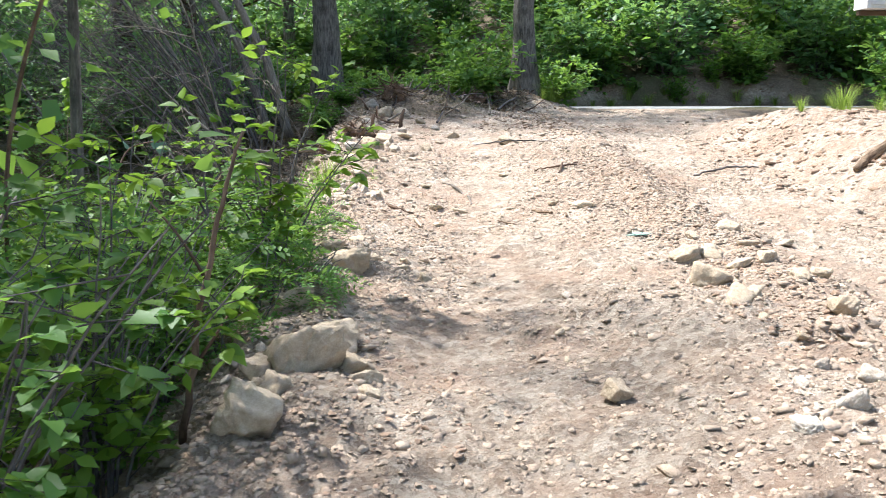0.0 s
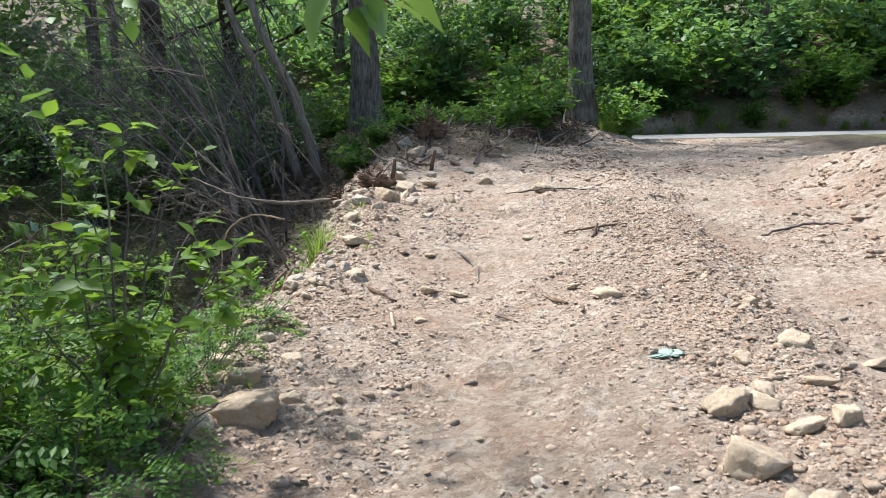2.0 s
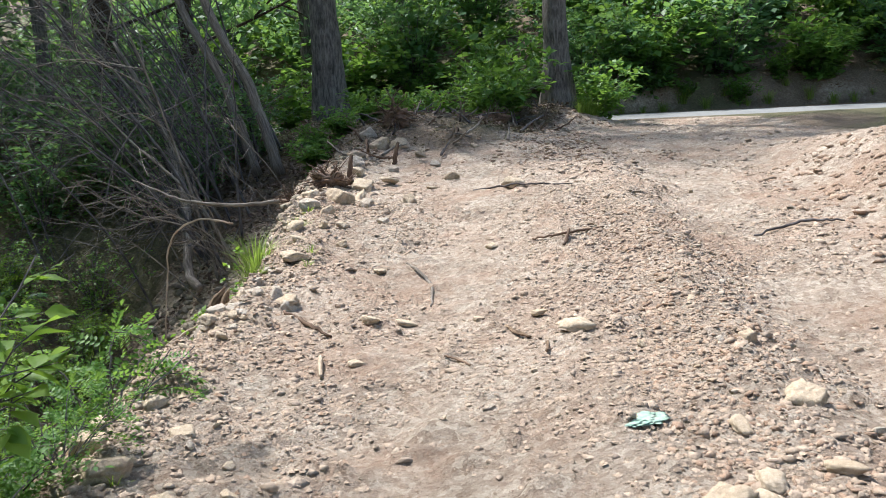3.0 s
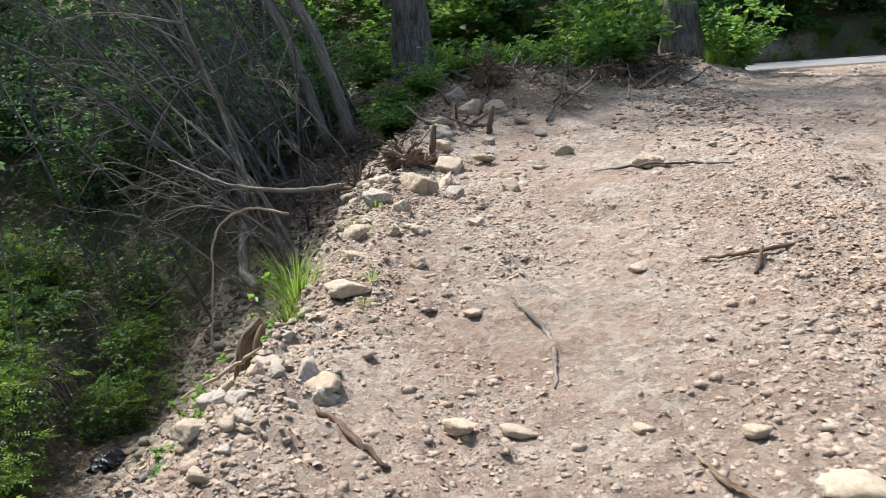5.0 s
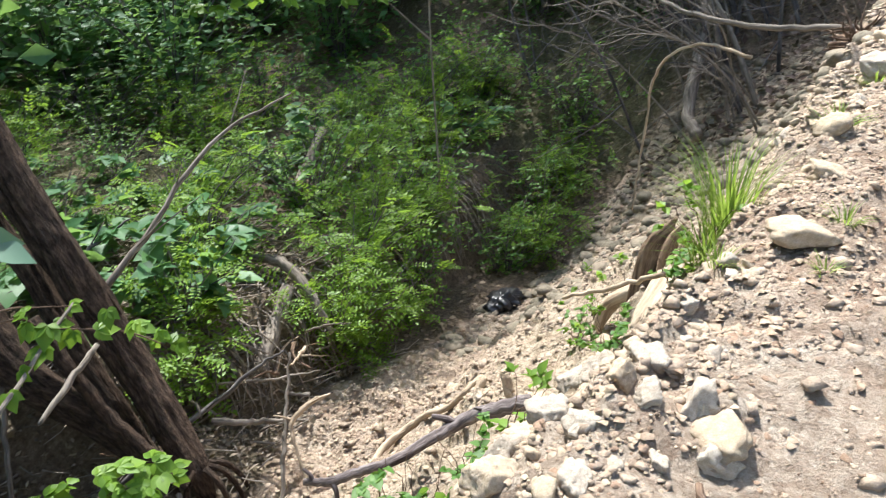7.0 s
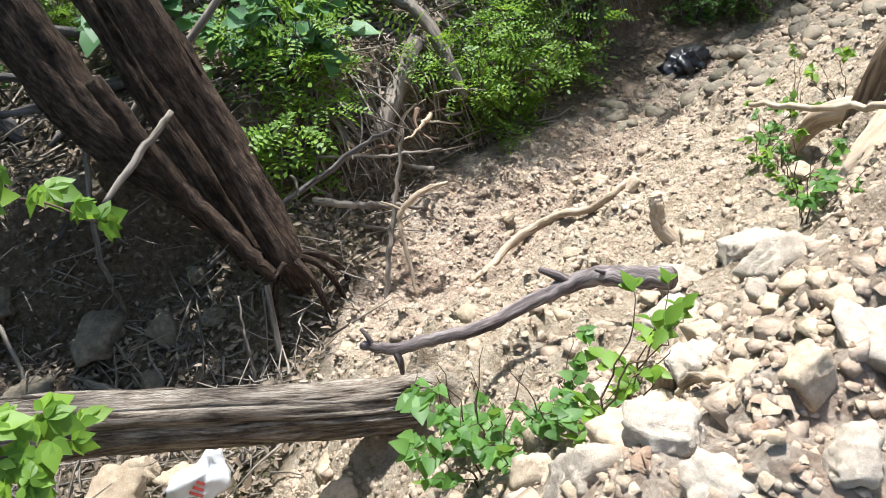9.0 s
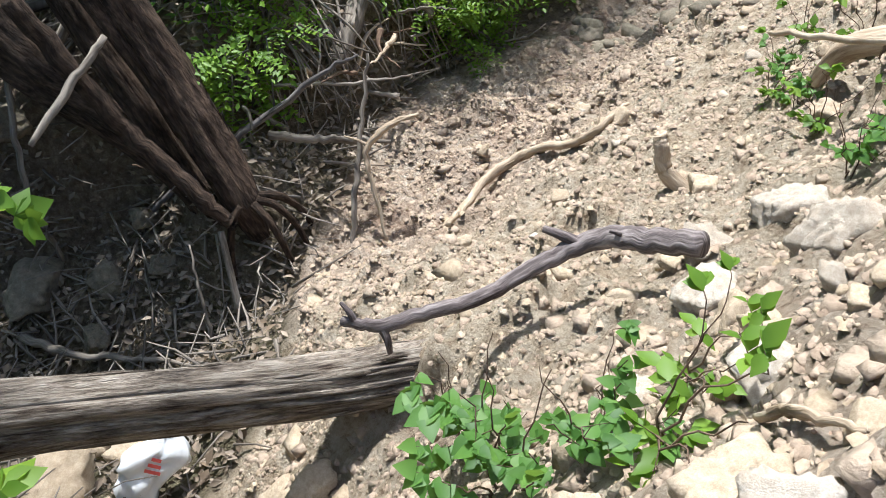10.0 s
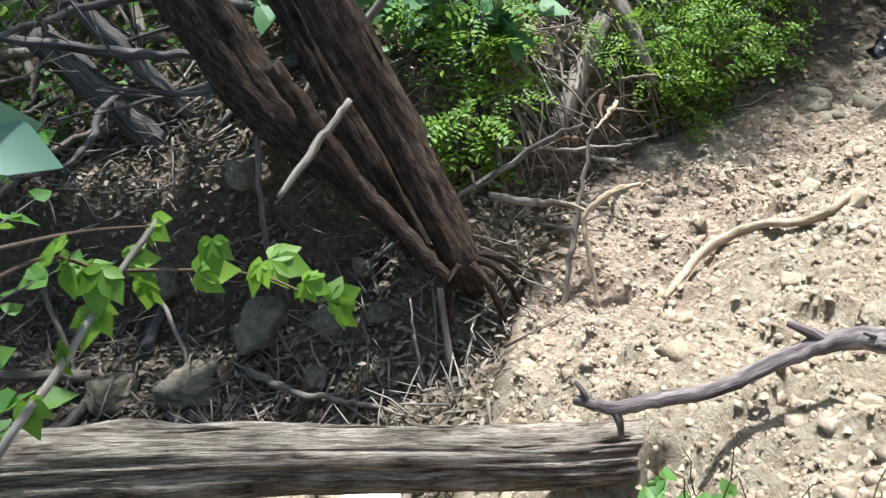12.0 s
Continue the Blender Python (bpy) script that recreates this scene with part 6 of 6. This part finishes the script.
M_PLASTIC = plain_material("white_plastic", (0.68, 0.7, 0.72), (0.82, 0.83, 0.84), 9, 0.4, 0.1, 0.5)
M_RED = plain_material("red_print", (0.45, 0.06, 0.05), (0.6, 0.12, 0.1), 40, 0.5)
M_BLACK = plain_material("black_plastic", (0.008, 0.008, 0.01), (0.03, 0.03, 0.035), 25, 0.35, 0.6, 0.5)
M_GREEN = plain_material("faded_green_film", (0.16, 0.3, 0.22), (0.38, 0.42, 0.34), 30, 0.7, 0.5)
M_GALV = plain_material("painted_grey_metal", (0.5, 0.5, 0.5), (0.66, 0.66, 0.66), 7, 0.5, 0.15, 0.4)
M_POST = wood_material("dark_timber", (0.04, 0.028, 0.02), (0.09, 0.062, 0.045), (0.16, 0.12, 0.09), scale=30, depth=0.004)
M_PIPE = plain_material("grey_conduit", (0.28, 0.31, 0.34), (0.42, 0.45, 0.48), 10, 0.45, 0.1, 0.5)
plastic_jug((-3.17, 8.03, -1.52))


def crumpled(name, label, place, size, material, seed, flat=0.35, category="scrap"):
    r = np.random.default_rng(seed)
    d, f = BALLS[3]
    rad = 0.5 + 0.35 * (value_noise(d[:, 0] * 4 + seed, d[:, 1] * 4 + d[:, 2] * 3, 9) - 0.5) + 0.2 * (value_noise(d[:, 0] * 9, d[:, 1] * 9 + d[:, 2] * 8, 12) - 0.5)
    g = Geo()
    g.add(d * rad[:, None] * size * np.array([1.2, 0.8, flat]), f)
    ob = single(name, g.mesh(name, material, False), label, category, place)
    ob.rotation_euler = (0, 0, r.uniform(0, 6))
    return ob


crumpled("plastic_bag", "crumpled black plastic bag in the gully bed", rest(-4.62, 12.9, 0.06), 0.34, M_BLACK, 5, 0.5)
crumpled("plastic_bag", "black plastic scrap under a bush", rest(-5.9, 12.9, 0.25), 0.2, M_BLACK, 8, 0.8)
crumpled("green_film", "faded green plastic film pressed into the drive", rest(1.38, 6.33, 0.012), 0.17, M_GREEN, 3, 0.05)
stick("wood_scrap", "pale twisted bark scrap on rubble", [rest(-1.3, 8.72, 0.02), rest(-1.22, 8.66, 0.035), rest(-1.12, 8.62, 0.02)], (0.008, 0.012, 0.005), M_PALE_WOOD, "bark", 8, 0.4, seed=4)
stick("cut_stub", "small sawn stub standing in the rubble", [rest(-1.4, 8.8, -0.03), rest(-1.4, 8.8, 0.07)], (0.028, 0.026), M_PALE_WOOD, "stub", 10, 0.08)
stick("pale_stick", "straight pale stick lying on the slope", [(-1.55, 10.0, 0.12), (-1.9, 10.15, -0.1), (-2.3, 10.35, -0.35)], (0.012, 0.012, 0.01), M_PALE_WOOD, "stick", 7, 0.05)


# ---- utility box on posts by the road, and a slab of timber on the berm ----
def box_bm(size, at, bevel=0.004):
    bm = bmesh.new()
    bmesh.ops.create_cube(bm, size=1)
    bmesh.ops.scale(bm, vec=size, verts=bm.verts)
    bmesh.ops.bevel(bm, geom=bm.edges[:], offset=bevel, segments=2, affect="EDGES")
    bmesh.ops.translate(bm, vec=at, verts=bm.verts)
    return bm


def bm_part(name, bm, material, parent, label=""):
    me = bpy.data.meshes.new(name)
    bm.to_mesh(me)
    bm.free()
    me.materials.append(material)
    return part(name, me, parent, label)


def utility_stand():
    base = rest(6.36, 12.1, 0.1)
    ob = thing("utility_stand", "grey metal utility boxes on dark timber posts with conduit", "utility box", base)
    bm_part("cabinet", box_bm((0.95, 0.4, 0.75), (-0.5, 0, 1.58)), M_GALV, ob, "pale grey metal cabinet")
    bm_part("cabinet", box_bm((0.6, 0.4, 0.6), (0.36, 0, 1.56)), M_GALV, ob, "pale grey metal cabinet")
    bm_part("cabinet_door", box_bm((0.85, 0.02, 0.66), (-0.5, -0.213, 1.58)), M_GALV, ob)
    for x in (0.0, 0.62):
        bm_part("post", box_bm((0.1, 0.1, 2.5), (x, 0.1, 0.75)), M_POST, ob)
    bm_part("bearer", box_bm((1.6, 0.1, 0.06), (-0.15, 0.12, 1.17)), M_POST, ob)
    brace = box_bm((0.07, 0.06, 0.85), (0, 0, 0))
    bmesh.ops.rotate(brace, cent=(0, 0, 0), matrix=Matrix.Rotation(radians(-38), 3, "Y"), verts=brace.verts)
    bmesh.ops.translate(brace, vec=(-0.33, 0.08, 0.86), verts=brace.verts)
    bm_part("brace", brace, M_POST, ob)
    g = Geo()
    tube(g, [(-0.1, -0.02, -0.1), (-0.1, -0.02, 0.6), (-0.1, -0.02, 1.2)], (0.03, 0.03), 12)
    part("conduit", g.mesh("conduit", M_PIPE, True), ob, "grey conduit pipe")
    g = Geo()
    tube(g, [(-0.1, -0.02, 0.55), (-0.1, -0.02, 0.68)], (0.036, 0.036), 12)
    part("conduit_collar", g.mesh("conduit_collar", M_PLASTIC, True), ob, "white pipe collar")
    bm_part("meter_box", box_bm((0.12, 0.1, 0.42), (-0.48, 0.02, 0.98)), M_PLASTIC, ob, "white plastic box")
    bm_part("meter_box", box_bm((0.12, 0.1, 0.5), (0.3, 0.0, 0.75)), M_PLASTIC, ob, "white plastic box")


utility_stand()
stick("timber_chunk", "weathered broken timber lying on the stony berm", [rest(4.28, 9.4, 0.03), rest(4.5, 9.5, 0.05), rest(4.82, 9.65, 0.05)], (0.04, 0.06, 0.045), M_STUMP, "timber", 12, 0.25)


# ---- vine with lobed leaves ----
def lobed_leaves(geo, at, along, up, size):
    """Five pointed lobes a leaf."""
    at, along = np.asarray(at, float), turned(np.asarray(along, float))
    side = turned(np.cross(along, up))
    for turn, k in ((0.0, 1.0), (0.75, 0.78), (-0.75, 0.78), (1.45, 0.46), (-1.45, 0.46)):
        leaves(geo, at, along * math.cos(turn) + side * math.sin(turn), up, np.asarray(size) * k, "oval", 0.2, 0.15)


def vine(label, lines, spots, size, seed, base, material=None):
    r = np.random.default_rng(seed)
    o = np.array(base, float)
    ob = thing("vine", label, "vine", tuple(o))
    for line, rad in lines:
        g = Geo()
        tube(g, spline(np.array(line) - o, 7), rad, 7, 0, 0.15, seed=seed)
        part("stem", g.mesh("stem", M_DEAD if rad[0] > 0.005 else M_ROOT, True, True), ob)
    g = Geo()
    at = np.array(spots) - o + r.normal(size=(len(spots), 3)) * 0.012
    n = len(at)
    lobed_leaves(g, at, r.normal(size=(n, 3)) * (0.8, 0.8, 0.2) + (0.35, 0.3, -0.35), r.normal(size=(n, 3)) * 0.3 + (0.3, -0.3, 1), size * r.uniform(0.7, 1.2, n))
    part("foliage", g.mesh("foliage", material or M_LEAF_LIGHT), ob, "lobed light green leaves")


low = rest(-2.35, 6.75)
stem_1 = [low, (-2.2, 7.2, 0.35), (-2.16, 7.42, 0.578), (-2.22, 7.536, 0.616), (-2.283, 7.668, 0.677), (-2.317, 7.771, 0.724)]
stem_2 = [(-2.3, 7.0, 0.6), (-2.318, 7.53, 0.75), (-2.292, 7.675, 0.69), (-2.23, 7.859, 0.615), (-2.153, 7.949, 0.544)]
stem_3 = [low, (-2.25, 7.05, 0.0), (-2.1, 7.3, 0.25), (-1.92, 7.55, 0.36), (-1.84, 7.7, 0.34)]
along_2 = spline(stem_2, 7)[10::3]
along_3 = spline(stem_3, 7)[9:]
along_1 = spline(stem_1, 7)[18::4]
vine("vine with bright lobed leaves and grey stems over the hollow", [(stem_1, (0.009, 0.007, 0.005)), (stem_2, (0.004, 0.003, 0.002)), (stem_3, (0.005, 0.004, 0.002)), ([(-2.6, 7.2, 0.7), (-2.341, 7.549, 0.78), (-2.334, 7.666, 0.75), (-2.313, 7.767, 0.717)], (0.004, 0.003, 0.002))],
     np.vstack([along_2, along_2 + (0.02, 0.01, 0.04), along_3, along_3 + (-0.05, 0.03, 0.03), along_3 + (0.03, -0.06, 0.0), along_1]), 0.072, 17, low)
tall = rest(-5.6, 13.2)
branch_a = [tall, (-5.55, 13.15, 0.3), (-5.45, 13.08, 1.1), (-5.4, 13.0, 1.6)]
branch_b = [(-5.55, 13.15, 0.3), (-6.0, 12.7, 0.85), (-6.6, 12.0, 0.95), (-7.0, 11.5, 0.9)]
vine("slender vine climbing with large lobed yellow-green leaves", [(branch_a, (0.012, 0.008, 0.004)), (branch_b, (0.008, 0.005, 0.003))],
     np.vstack([spline(branch_a, 7)[14:], spline(branch_a, 7)[14:] + (0.1, -0.1, -0.1), spline(branch_b, 7)[5:], spline(branch_b, 7)[8::2] + (0, 0, -0.15)]), 0.17, 18, tall)


# broad leaves of a climber close above the hollow
def broad_climber():
    ob = thing("climber", "climber with broad blue-green leaves over the hollow", "climber", tuple(low))
    o = np.array(low)
    r = np.random.default_rng(29)
    g = Geo()
    p = spline(np.array([low, (-2.6, 7.0, 0.3), (-2.6, 7.3, 0.9), (-2.42, 7.5, 1.02), (-2.33, 7.6, 0.96)]) - o, 7)
    tube(g, p, (0.008, 0.006, 0.004), 6, 0, 0.1)
    part("stem", g.mesh("stem", M_ROOT, True, True), ob)
    at = p[[-1, -3, -5, -8, -11, -13]] + r.normal(size=(6, 3)) * 0.02
    g = Geo()
    leaves(g, at, r.normal(size=(6, 3)) * 0.4 + (0.15, 0.2, -0.5), r.normal(size=(6, 3)) * 0.3 + (0.6, -0.3, 0.7), r.uniform(0.08, 0.12, 6), "heart", 0.15, 0.2)
    part("foliage", g.mesh("foliage", M_LEAF_BLUE, True), ob, "broad dull blue-green leaves")


M_LEAF_BLUE = leaf_material("blue_green_leaf", (0.06, 0.13, 0.085), (0.085, 0.17, 0.11), (0.12, 0.22, 0.15), 0.25, 0.45, 0.5)
broad_climber()
